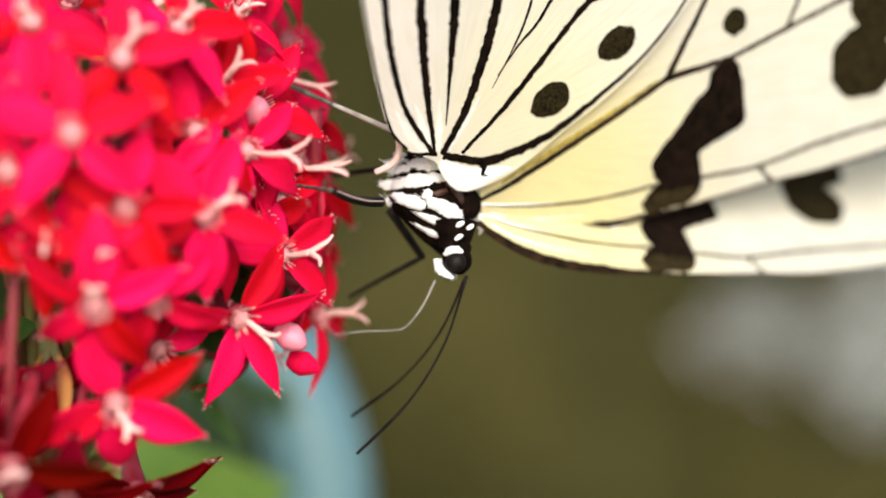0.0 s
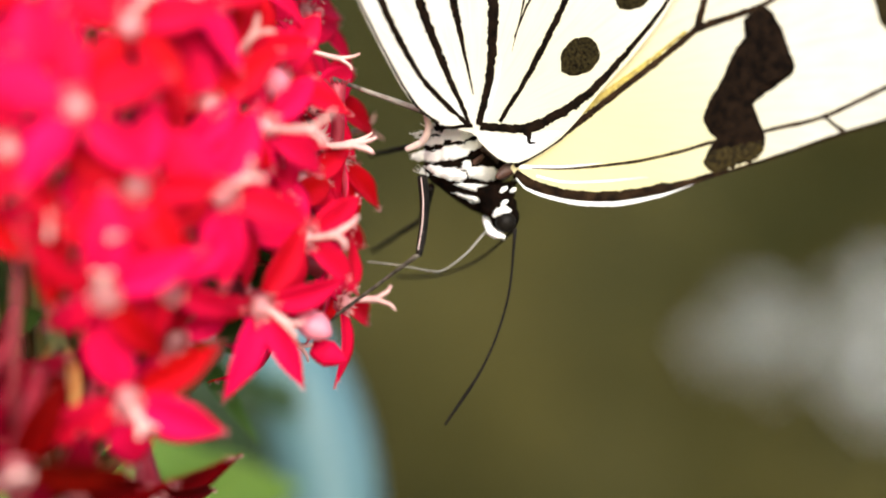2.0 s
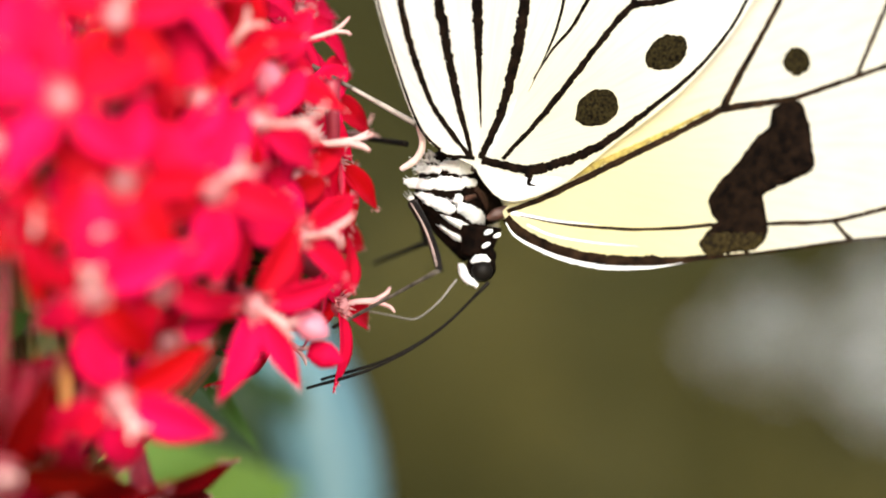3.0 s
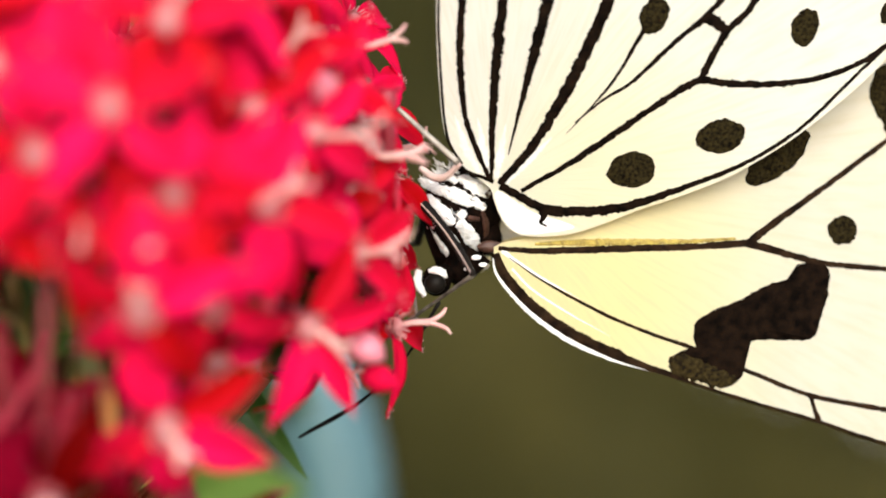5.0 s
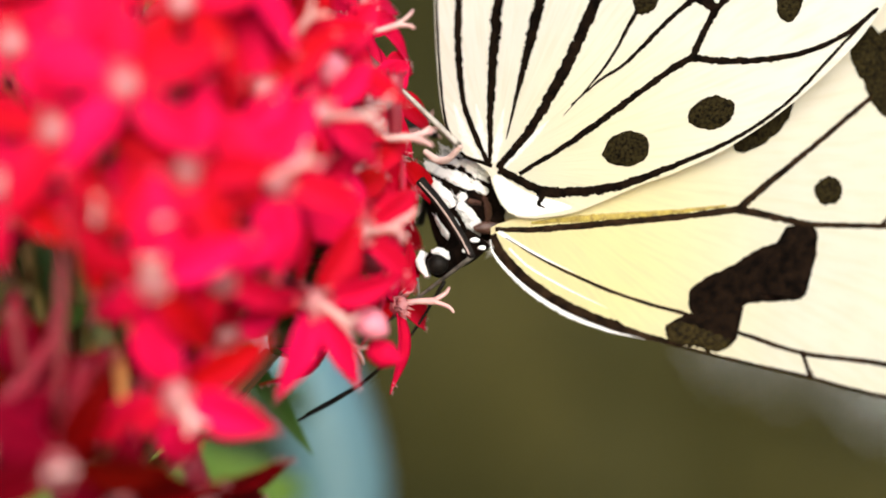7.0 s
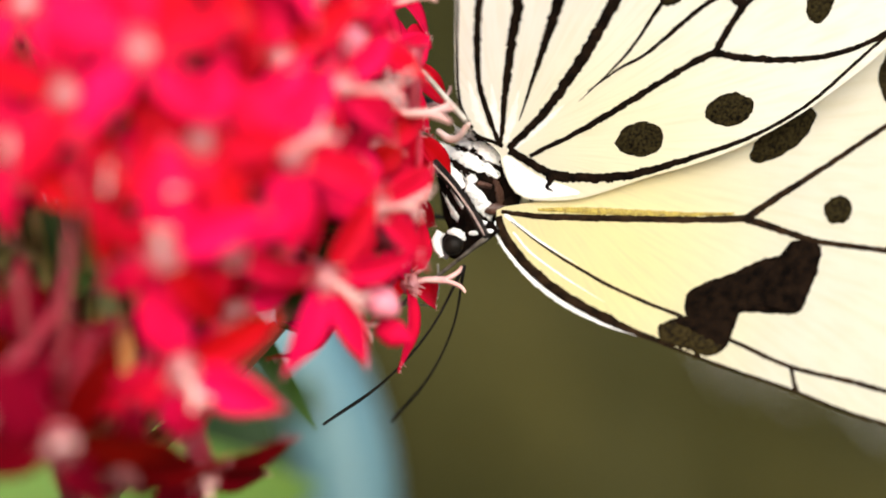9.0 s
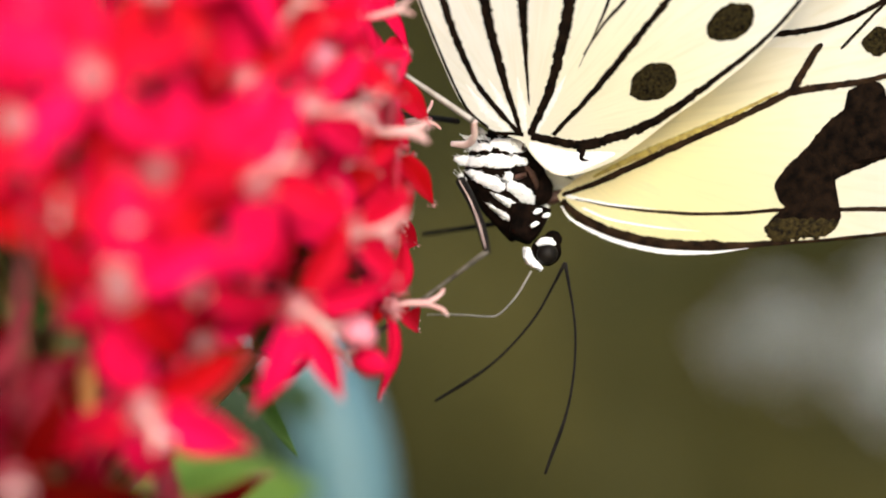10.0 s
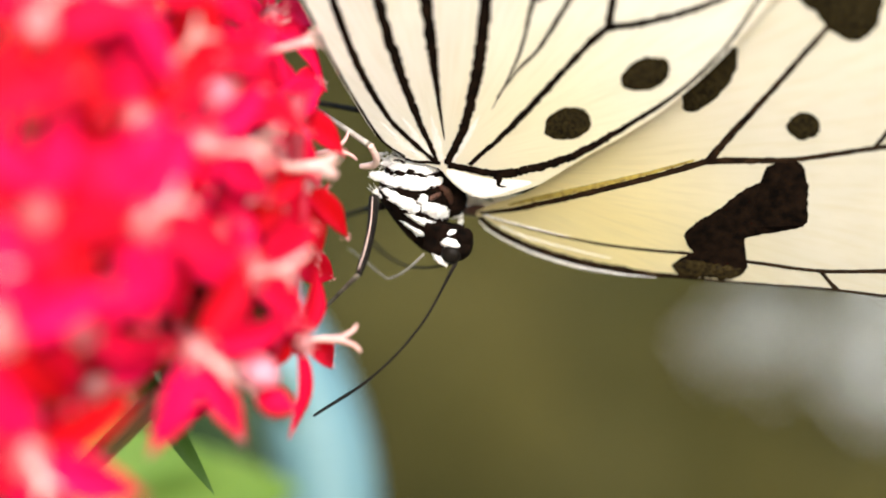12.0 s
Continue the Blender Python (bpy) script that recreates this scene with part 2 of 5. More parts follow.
def hedge():
    rng = random.Random(3)
    verts, faces = [], []
    for _ in range(30000):
        x, z = rng.uniform(-2600, 2600), rng.uniform(-560, 1500)
        y = 3000 + 260 * noise.noise(Vector((x * 0.0016, z * 0.0016, 4))) + rng.uniform(-90, 90)
        s = rng.uniform(20, 42)
        r = Euler((rng.uniform(-0.9, 0.9), rng.uniform(-0.9, 0.9), rng.uniform(0, 6.3))).to_matrix() @ Euler((1.2, 0, 0)).to_matrix()
        o = len(verts)
        for p in ((0, 0, 0), (s * 0.5, -s * 0.3, 3), (s, 0, -4), (s * 0.5, s * 0.3, 3)):
            verts.append(Vector((x, y, z)) + r @ Vector(p))
        faces.append((o, o + 1, o + 2, o + 3))
    tagged(part("hedge", mesh_of("hedge", verts, faces, HEDGE_LEAF, False)), "olive-brown hedge of small leaves far out of focus", "hedge", kind="stuff")
    # the dense inside of the hedge, a closed body
    verts, faces = [], []
    for back in (0, 1):
        for i in range(41):
            for j in range(17):
                x, z = -2600 + 130 * i, -600 + 131 * j
                verts.append((x, 3230 + 200 * noise.noise(Vector((x * 0.0016, z * 0.0016, 4))) + 500 * back, z))
    n = 41 * 17
    for i in range(40):
        for j in range(16):
            a = i * 17 + j
            faces.append((a, a + 17, a + 18, a + 1))
            faces.append((n + a, n + a + 1, n + a + 18, n + a + 17))
    rim = [17 * i for i in range(41)] + [40 * 17 + j for j in range(1, 17)] + [17 * i + 16 for i in range(39, -1, -1)] + [j for j in range(15, 0, -1)]
    for a, c in zip(rim, rim[1:] + rim[:1]):
        faces.append((a, n + a, n + c, c))
    tagged(part("hedge_backing", mesh_of("hedge_backing", verts, faces, HEDGE_LEAF)), "dense dark inside of the hedge", "hedge", kind="structure")


def blossoms(x, z, rx, rz, count, seed):
    rng = random.Random(seed)
    pieces = []
    for _ in range(count):
        a, r = rng.uniform(0, 6.3), rng.random() ** 0.6
        c = Vector((x + rx * r * math.cos(a), 2680 + rng.uniform(-30, 30), z + rz * r * math.sin(a)))
        turn = Euler((rng.uniform(0.8, 2.2), rng.uniform(-0.5, 0.5), rng.uniform(0, 6.3))).to_matrix()
        v, f = leaf_blade(rng.uniform(14, 24), 12, nx=3)
        pieces.append(([c + turn @ Vector(p) for p in v], f))
    ob = part("white_blossoms", mesh_of("white_blossoms", *merged(*pieces), WHITE_FLOWER))
    stalk = spline([(x, 2690, z), (x + 10, 2760, z - 200), (x - 5, 2800, -575)], 30)
    part("stem", mesh_of("stem", *tube(stalk, [3, 4], 6), HEDGE_LEAF), ob)
    tagged(ob, "clump of greyish white blossoms far out of focus", "flowers", "white blossoms", "stuff")


def hoop():
    top = new("garden_hoop")
    tagged(top, "pale blue painted metal hoop set in the soil", "hoop")
    arch = [(-54.6 + 40 * math.cos(a), 221, -36 + 40 * math.sin(a)) for a in (math.pi * k / 48 for k in range(49))]
    part("arch", mesh_of("arch", *tube(arch, [6.9, 6.9], 24), BLUE), top)
    for x in (-14.6, -94.6):
        leg = [(x, 221, -36 - 12 * i) for i in range(46)]
        part("leg", mesh_of("leg", *tube(leg, [6.9, 6.9], 24), BLUE), top)


def shrub():
    """A low leafy plant behind the flower head."""
    top = new("leafy_plant")
    top.matrix_basis = local(-45, 200, -560)
    tagged(top, "leafy plant, its green leaves coloured as lit yellow-green and shaded dark green", "plant")
    stem = spline([(0, 0, -10), (4, 4, 200), (-3, 2, 380), (0, 0, 480)], 12)
    part("stem", mesh_of("stem", *tube(stem, [4, 3, 2], 8), STEM), top)

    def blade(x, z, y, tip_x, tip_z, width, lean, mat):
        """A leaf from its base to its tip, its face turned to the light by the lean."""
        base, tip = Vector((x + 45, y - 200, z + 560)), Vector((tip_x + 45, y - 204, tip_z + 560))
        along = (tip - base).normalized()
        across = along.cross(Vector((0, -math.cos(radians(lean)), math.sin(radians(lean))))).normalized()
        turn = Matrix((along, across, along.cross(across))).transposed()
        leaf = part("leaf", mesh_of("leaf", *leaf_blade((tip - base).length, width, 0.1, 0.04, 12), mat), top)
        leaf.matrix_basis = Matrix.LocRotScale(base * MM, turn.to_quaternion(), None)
        stalk = spline([(0, 0, 440), (base.x * 0.6, base.y * 0.6, 0.3 * 440 + 0.7 * (base.z - 40)), base], 8)
        part("leaf_stalk", mesh_of("leaf_stalk", *tube(stalk, [1.2, 0.9], 6), STEM), top)

    # lit and shaded leaves differ here by the colour painted on them
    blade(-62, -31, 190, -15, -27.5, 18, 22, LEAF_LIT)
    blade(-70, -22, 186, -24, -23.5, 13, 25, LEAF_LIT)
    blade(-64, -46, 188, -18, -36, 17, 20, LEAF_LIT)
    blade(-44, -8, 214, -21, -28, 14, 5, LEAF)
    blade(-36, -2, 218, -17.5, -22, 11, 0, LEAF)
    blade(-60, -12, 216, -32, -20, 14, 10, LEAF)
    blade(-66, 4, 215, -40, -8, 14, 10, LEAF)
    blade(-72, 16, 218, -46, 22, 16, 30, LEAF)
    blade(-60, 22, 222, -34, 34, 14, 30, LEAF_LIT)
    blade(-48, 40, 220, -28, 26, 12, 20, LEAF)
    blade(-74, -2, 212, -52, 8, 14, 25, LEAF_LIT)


ground()
hedge()
blossoms(500, -140, 85, 95, 70, 1)
blossoms(730, -150, 110, 145, 240, 2)
hoop()
shrub()


# ---- the flower head ----
HEAD = Vector((-5, 2, 0))


def petal(curl, cup, width, seed):
    """One pointed petal along +x, closed and thin."""
    nx, ny = 9, 6
    top, low = [], []
    for i in range(nx + 1):
        t = i / nx
        w = width * (0.30 + 0.70 * math.sin(math.pi * min(1, t * 1.02) ** 0.85)) * (1 - t ** 5) ** 0.6 + 0.04
        for j in range(ny + 1):
            s = 2 * j / ny - 1
            x = 0.5 + 5.5 * t - 0.25 * abs(s) * t
            z = 0.3 * math.sin(math.pi * t) - curl * t * t + cup * w * s * s - 0.10 * math.exp(-8 * s * s) + 0.10 * noise.noise(Vector((x * 0.7, s * 1.5, seed)))
            top.append((x, w * s, z))
            low.append((x, w * s * 0.98, z - 0.10))
    n = len(top)
    faces = []
    for i in range(nx):
        for j in range(ny):
            a = i * (ny + 1) + j
            faces.append((a, a + ny + 1, a + ny + 2, a + 1))
            faces.append((n + a, n + a + 1, n + a + ny + 2, n + a + ny + 1))
    edge = [j for j in range(ny + 1)] + [i * (ny + 1) + ny for i in range(1, nx + 1)] + [nx * (ny + 1) + j for j in range(ny - 1, -1, -1)] + [i * (ny + 1) for i in range(nx - 1, 0, -1)]
    for a, b in zip(edge, edge[1:] + edge[:1]):
        faces.append((a, b, n + b, n + a))
    return top + low, faces


def petal_mesh(curl, cup, width, seed, mat):
    """A petal with short pale hairs at its tip."""
    rng = random.Random(seed)
    verts, faces = petal(curl, cup, width, seed)
    hairs = []
    for _ in range(9):
        r = rng.uniform(5.2, 5.95)
        p = Vector((r, rng.uniform(-0.35, 0.35) * (6.1 - r) / 0.6, -curl * ((r - 0.5) / 5.5) ** 2 + 0.02))
        q = p + Vector((rng.uniform(0.05, 0.22), rng.uniform(-0.16, 0.16), rng.uniform(-0.05, 0.14)))
        hairs.append(tube([p, (p + q) / 2, q], [0.03, 0.025, 0.01], 4))
    me = mesh_of("petal", *merged((verts, faces), *hairs), mat)
    me.materials.append(HAIR)
    me.materials.append(PETAL_BACK if mat is PETAL else mat)
    for i in range(1, 2 * 9 * 6, 2):
        me.polygons[i].material_index = 2
    for i in range(len(faces), len(me.polygons)):
        me.polygons[i].material_index = 1
    return me


def throat(seed):
    rng = random.Random(seed)
    pieces = [blob((0.64, 0.64, 0.45), (0, 0, 0.15), 8, 14, 0.25, seed)]
    for k in range(22):
        a = 2 * math.pi * k / 22 + rng.uniform(-0.1, 0.1)
        r = rng.uniform(0.42, 0.78)
        p = Vector((r * math.cos(a), r * math.sin(a), 0.35))
        q = p + Vector((math.cos(a) * rng.uniform(0.0, 0.5), math.sin(a) * rng.uniform(0, 0.5), rng.uniform(0.4, 0.8)))
        pieces.append(tube([p, (p + q) / 2, q], [0.07, 0.06, 0.03], 4))
    return merged(*pieces)


def style(reach, spread, seed, front):
    """The long style along a line from the throat, with its two curled lobes, which open across the direction front."""
    rng = random.Random(seed)
    end = Vector(reach)
    along = end.normalized()
    side = along.cross(front + Vector((rng.uniform(-0.5, 0.5), rng.uniform(-0.5, 0.5), rng.uniform(-0.5, 0.5)))).normalized()
    sag = side * rng.uniform(-0.15, 0.25)
    lobe_length = min(1.5, 0.42 * end.length)
    fork = end - along * lobe_length * 0.6
    pieces = [tube(spline([(0, 0, 0), fork * 0.5 + sag, fork], 0.3), [0.17, 0.19, 0.22, 0.26], 8)]
    for k in (-1, 1):
        open_by = spread * rng.uniform(0.75, 1.25) * lobe_length
        curl = along.cross(side) * rng.uniform(-0.25, 0.25)
        lobe = spline([fork - along * 0.15, fork + along * lobe_length * 0.35 + side * (k * open_by * 0.22), fork + along * lobe_length * 0.75 + side * (k * open_by * 0.5) + curl * 0.5,
                       fork + along * lobe_length * rng.uniform(0.85, 1.05) + side * (k * open_by * 0.85) + curl], 0.15)
        pieces.append(tube(lobe, [0.22, 0.22, 0.21, 0.18, 0.11], 7, 0.75))
    return merged(*pieces)


def aim(normal, roll):
    """A turn whose z axis is the normal; roll counts from upwards, counterclockwise as one looks at the flower's face."""
    z = Vector(normal).normalized()
    up = Vector((0, 0.02, 1)) - z * (z.z + 0.02 * z.y)
    up.normalize()
    m = Matrix((up, z.cross(up), z)).transposed()
    return m @ Matrix.Rotation(radians(roll), 3, "Z")


KINDS = []
SHAPES = ((0.86, 0.2), (0.94, -0.3), (1.0, 0.0), (1.06, 0.45), (1.14, -0.1))
for number, (curl, cup, width) in enumerate(((0.5, 0.16, 1.15), (1.5, 0.2, 1.08), (-0.2, 0.28, 1.12), (2.4, 0.2, 1.05), (0.8, 0.3, 0.88))):
    KINDS.append(dict(petals=[petal_mesh(curl + d, cup, width * k, number + k, PETAL) for k, d in SHAPES],
                      shaded_petals=[petal_mesh(curl + d, cup, width * k, number + k, PETAL_SHADED) for k, d in SHAPES],
                      throat=mesh_of("throat", *throat(number), THROAT), shaded_throat=mesh_of("throat", *throat(number), THROAT_SHADED)))
TUBE_MESH = mesh_of("flower", *tube(spline([(0, 0, 0.1), (0, 0, -1), (0.1, 0, -4), (0.3, 0.2, -8)], 0.6), [0.9, 0.65, 0.5, 0.45, 0.45], 10), TUBE)
TAKEN = []


def flower(plant, place, normal, roll, kind=0, size=1.0, reach=None, shaded=False):
    """A star flower with its throat at the place; roll turns its petals, from rightwards, counterclockwise, or gives the angle of each; reach is its style."""
    place, normal = Vector(place), Vector(normal).normalized()
    shaded = shaded or place.z < -11  # flowers at the head's foot take colours with the shade put in
    TAKEN.append((place - HEAD).normalized())
    turns = roll if isinstance(roll, tuple) else [72 * i for i in range(5)]
    roll = 0 if isinstance(roll, tuple) else roll
    turn = aim(normal, roll - 90)
    body = part("flower", TUBE_MESH, plant, m=Matrix.LocRotScale(place * MM, turn.to_quaternion(), (size, size, size)))
    rng = random.Random(int(place.x * 70 + place.z * 1310 + roll))
    for angle in turns:
        part("petal", rng.choice(KINDS[kind]["shaded_petals" if shaded else "petals"]), body, m=Matrix.Rotation(radians(angle + rng.uniform(-7, 7) * (roll != 0)), 4, "Z") @ Matrix.Rotation(radians(rng.uniform(-12, 10)), 4, "Y") @ Matrix.Rotation(radians(rng.uniform(-14, 14)), 4, "X"))
    part("throat", KINDS[kind]["shaded_throat" if shaded else "throat"], body, "dull pink hairy throat" if shaded else "pale pink hairy throat")
    if reach:
        line = turn.transposed() @ Vector(reach) / size
        body = part("style", mesh_of("style", *style(line, rng.uniform(0.55, 0.95), int(place.x * 31 + place.z * 7), turn.transposed() @ Vector((0, 1, 0))), STYLE), body, "pale pink forked style")
    base = place - normal * 8 * size
    root = Vector((-6, 8, -20))
    line = spline([base, base * 0.55 + root * 0.45 + Vector((0, 0, -1.5)), root], 1.5)
    part("flower_stalk", mesh_of("flower_stalk", *tube(line, [0.35, 0.4, 0.6], 6), STEM), plant)
    return body


def outer_flowers(plant):
    """The flowers whose faces show, from the front of the head round to its rim."""
    flower(plant, (3.2, -19.0, 11.2), (0.10, -0.95, 0.29), 20, 0, 0.95, (1.2, -1.0, 1.9))
    flower(plant, (1.0, -23.0, 6.5), (0.00, -0.99, 0.15), 24, 0, 0.95)
    flower(plant, (-0.9, -18.5, 0.8), (-0.10, -1.00, 0.00), 50, 0, 0.95, (0.1, -2.5, -0.6))
    flower(plant, (3.7, -20.0, 2.3), (0.05, -1.00, -0.05), 7, 0, 0.90)
    flower(plant, (2.1, -20.0, -0.2), (0.00, -1.00, -0.10), 34, 3, 0.80, (0.7, -2.0, -0.2))
    flower(plant, (8.2, -9.5, 10.3), (0.46, -0.87, 0.20), 10, 2, 0.95, (1.7, -1.5, 1.8))
    flower(plant, (10.1, -10.5, 6.1), (0.56, -0.81, 0.15), 40, 1, 0.95, (3.6, -2.2, -0.2))
    flower(plant, (8.0, -16.5, 2.0), (0.36, -0.93, -0.05), 61, 0, 1.00, (2.0, -1.0, 1.2))
    flower(plant, (2.1, -20.4, -3.4), (0.05, -0.86, -0.51), 15, 1, 1.00, (0.1, -1.5, 1.0))
    flower(plant, (5.1, -17.0, -3.3), (0.30, -0.90, -0.30), -30, 1, 1.00)
    flower(plant, (2.8, -16.5, -9.7), (0.18, -0.87, -0.46), (-21, 32, -86, -151, 113), 0, 1.05, (1.1, -0.8, -1.7))
    flower(plant, (-2.6, -21.0, -13.1), (0.05, -0.86, -0.51), (63, -6, -71, -157, 132), 0, 1.10, (0.5, -2.0, -0.1))
    flower(plant, (3.0, -8.0, -16.6), (0.25, -0.60, -0.76), (51, 13, -28, 162, -105), 0, 1.05, (0.8, -2.0, -0.7))
    flower(plant, (9.8, -9.0, -4.9), (0.45, -0.87, -0.20), (-106, -58, 14, 57, 176), 4, 1.08, (2.2, -1.0, -1.3))
    flower(plant, (14.7, 5.0, -5.6), (0.76, -0.65, 0.05), (-96, 59, -16, 136, -166), 4, 1.00, (3.2, 0.8, 0.3))
    flower(plant, (12.4, -6.5, -0.8), (0.62, -0.78, 0.05), 100, 1, 0.95, (2.7, -2.0, 0.4))
    flower(plant, (12.7, -1.5, 5.3), (0.66, -0.74, 0.10), (-46, -74, -153, 173, 147), 4, 1.08, (3.6, -1.0, -0.0))
    MOVING["style"] = flower(plant, (11.6, 1.0, 12.0), (0.61, -0.61, 0.51), (51, 87, 162, -152, -99), 3, 0.80, (3.6, -0.8, -1.0))
    flower(plant, (11.9, 8.0, 14.9), (0.72, -0.56, 0.41), 20, 1, 1.00)
    flower(plant, (14.0, 11.0, 6.1), (0.84, -0.53, 0.11), (163, 100, -163, -107, -25), 1, 0.80, (2.9, 1.0, 0.9))
    flower(plant, (14.4, 5.0, 4.4), (0.62, -0.78, 0.10), (-36, -61, -160, 156, 99), 4, 0.95)
    flower(plant, (10.6, -6.0, 9.4), (0.60, -0.76, 0.25), -20, 2, 0.95)
    flower(plant, (7.1, -13.0, 7.2), (0.31, -0.94, 0.10), 35, 2, 0.95)
    flower(plant, (-2.3, -18.0, 13.3), (-0.10, -0.92, 0.39), 60, 0, 0.95, (-0.4, -1.0, 1.1))
    flower(plant, (6.0, -14.0, 13.5), (0.30, -0.81, 0.51), 15, 0, 0.95, (1.2, -1.0, 1.4))
    flower(plant, (9.0, -7.0, 15.3), (0.46, -0.76, 0.46), 50, 1, 0.95, (1.4, -1.0, 0.9))
    flower(plant, (1.8, -14.0, 17.2), (0.10, -0.75, 0.65), 0, 0, 0.95)
    flower(plant, (10.8, 0.0, 19.4), (0.59, -0.59, 0.54), 30, 1, 0.95, (1.8, 0.0, 1.9))
    flower(plant, (5.5, -15.0, 0.2), (0.20, -0.97, -0.10), 5, 1, 0.90)
    flower(plant, (-3.2, -20.0, 4.4), (-0.10, -0.99, 0.05), 20, 0, 0.95)
    flower(plant, (10.9, -6.0, 1.5), (0.60, -0.80, -0.10), 20, 1, 0.95)
    flower(plant, (5.6, -14.0, 4.1), (0.21, -0.98, 0.05), 45, 2, 0.90)
    flower(plant, (4.5, -13.0, 9.6), (0.20, -0.91, 0.35), 60, 1, 0.95)
    flower(plant, (-5.9, -18.0, 9.1), (-0.20, -0.96, 0.20), 20, 0, 0.95)
    flower(plant, (-6.2, -18.0, 1.6), (-0.30, -0.95, -0.05), 40, 0, 0.95)
    flower(plant, (-7.2, -18.0, -12.0), (-0.31, -0.72, -0.62), 30, 0, 1.05)
    flower(plant, (-0.5, -14.0, -15.8), (0.00, -0.60, -0.80), 10, 1, 1.00)
    flower(plant, (13.4, 6.0, 9.2), (0.76, -0.60, 0.25), 40, 1, 0.95)
    flower(plant, (12.4, 3.0, 8.1), (0.69, -0.69, 0.20), 30, 0, 0.95)
    flower(plant, (13.3, 8.0, -0.1), (0.74, -0.67, -0.10), 50, 0, 0.95)
    flower(plant, (10.6, 6.0, 13.0), (0.62, -0.67, 0.41), 10, 0, 1.00)
    flower(plant, (12.1, -3.0, 2.8), (0.63, -0.77, 0.00), 35, 0, 0.90)


def inner_flowers(plant):
    """Flowers deeper in the head and on its far side, with a few openings between them."""
    rng = random.Random(11)
    openings = [(Vector(p).normalized(), radians(a)) for p, a in (((0.2, -0.95, 0.24), 11), ((0.07, -0.94, -0.33), 13), ((0.67, -0.61, -0.43), 8), ((0.5, -0.8, -0.12), 9),
                                                              ((-0.23, -0.9, -0.36), 12), ((0.3, -0.91, -0.3), 12))]
    outer = list(TAKEN)
    deep = []
    for i in range(150):
        z = 1 - 2 * (i + 0.5) / 150
        a = i * 2.39996
        d = Vector((math.sin(a) * math.sqrt(1 - z * z), -math.cos(a) * math.sqrt(1 - z * z), z))
        if z < -0.45 or any(d.angle(q) < a for q, a in openings) or min(d.angle(q) for q in outer) < radians(7):
            continue
        if deep and min(d.angle(q) for q in deep) < radians(17):
            continue
        deep.append(d)
        reach = d * rng.uniform(2.4, 3.4) + Vector((rng.uniform(-0.8, 0.8), 0, rng.uniform(-0.8, 0.8))) if rng.random() < 0.4 else None
        tilt = Vector((rng.uniform(-0.3, 0.3), rng.uniform(-0.3, 0.3), rng.uniform(-0.3, 0.3)))
        flower(plant, HEAD + d * rng.uniform(16.5, 20.0), d + tilt, rng.uniform(0, 72), rng.randrange(4), rng.uniform(0.9, 1.0), tuple(reach) if reach else None)
    # more flowers at the foot of the head, shade painted into their petals
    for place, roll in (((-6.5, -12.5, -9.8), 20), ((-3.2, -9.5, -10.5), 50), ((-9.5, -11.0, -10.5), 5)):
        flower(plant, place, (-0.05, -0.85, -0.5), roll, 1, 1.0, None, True)


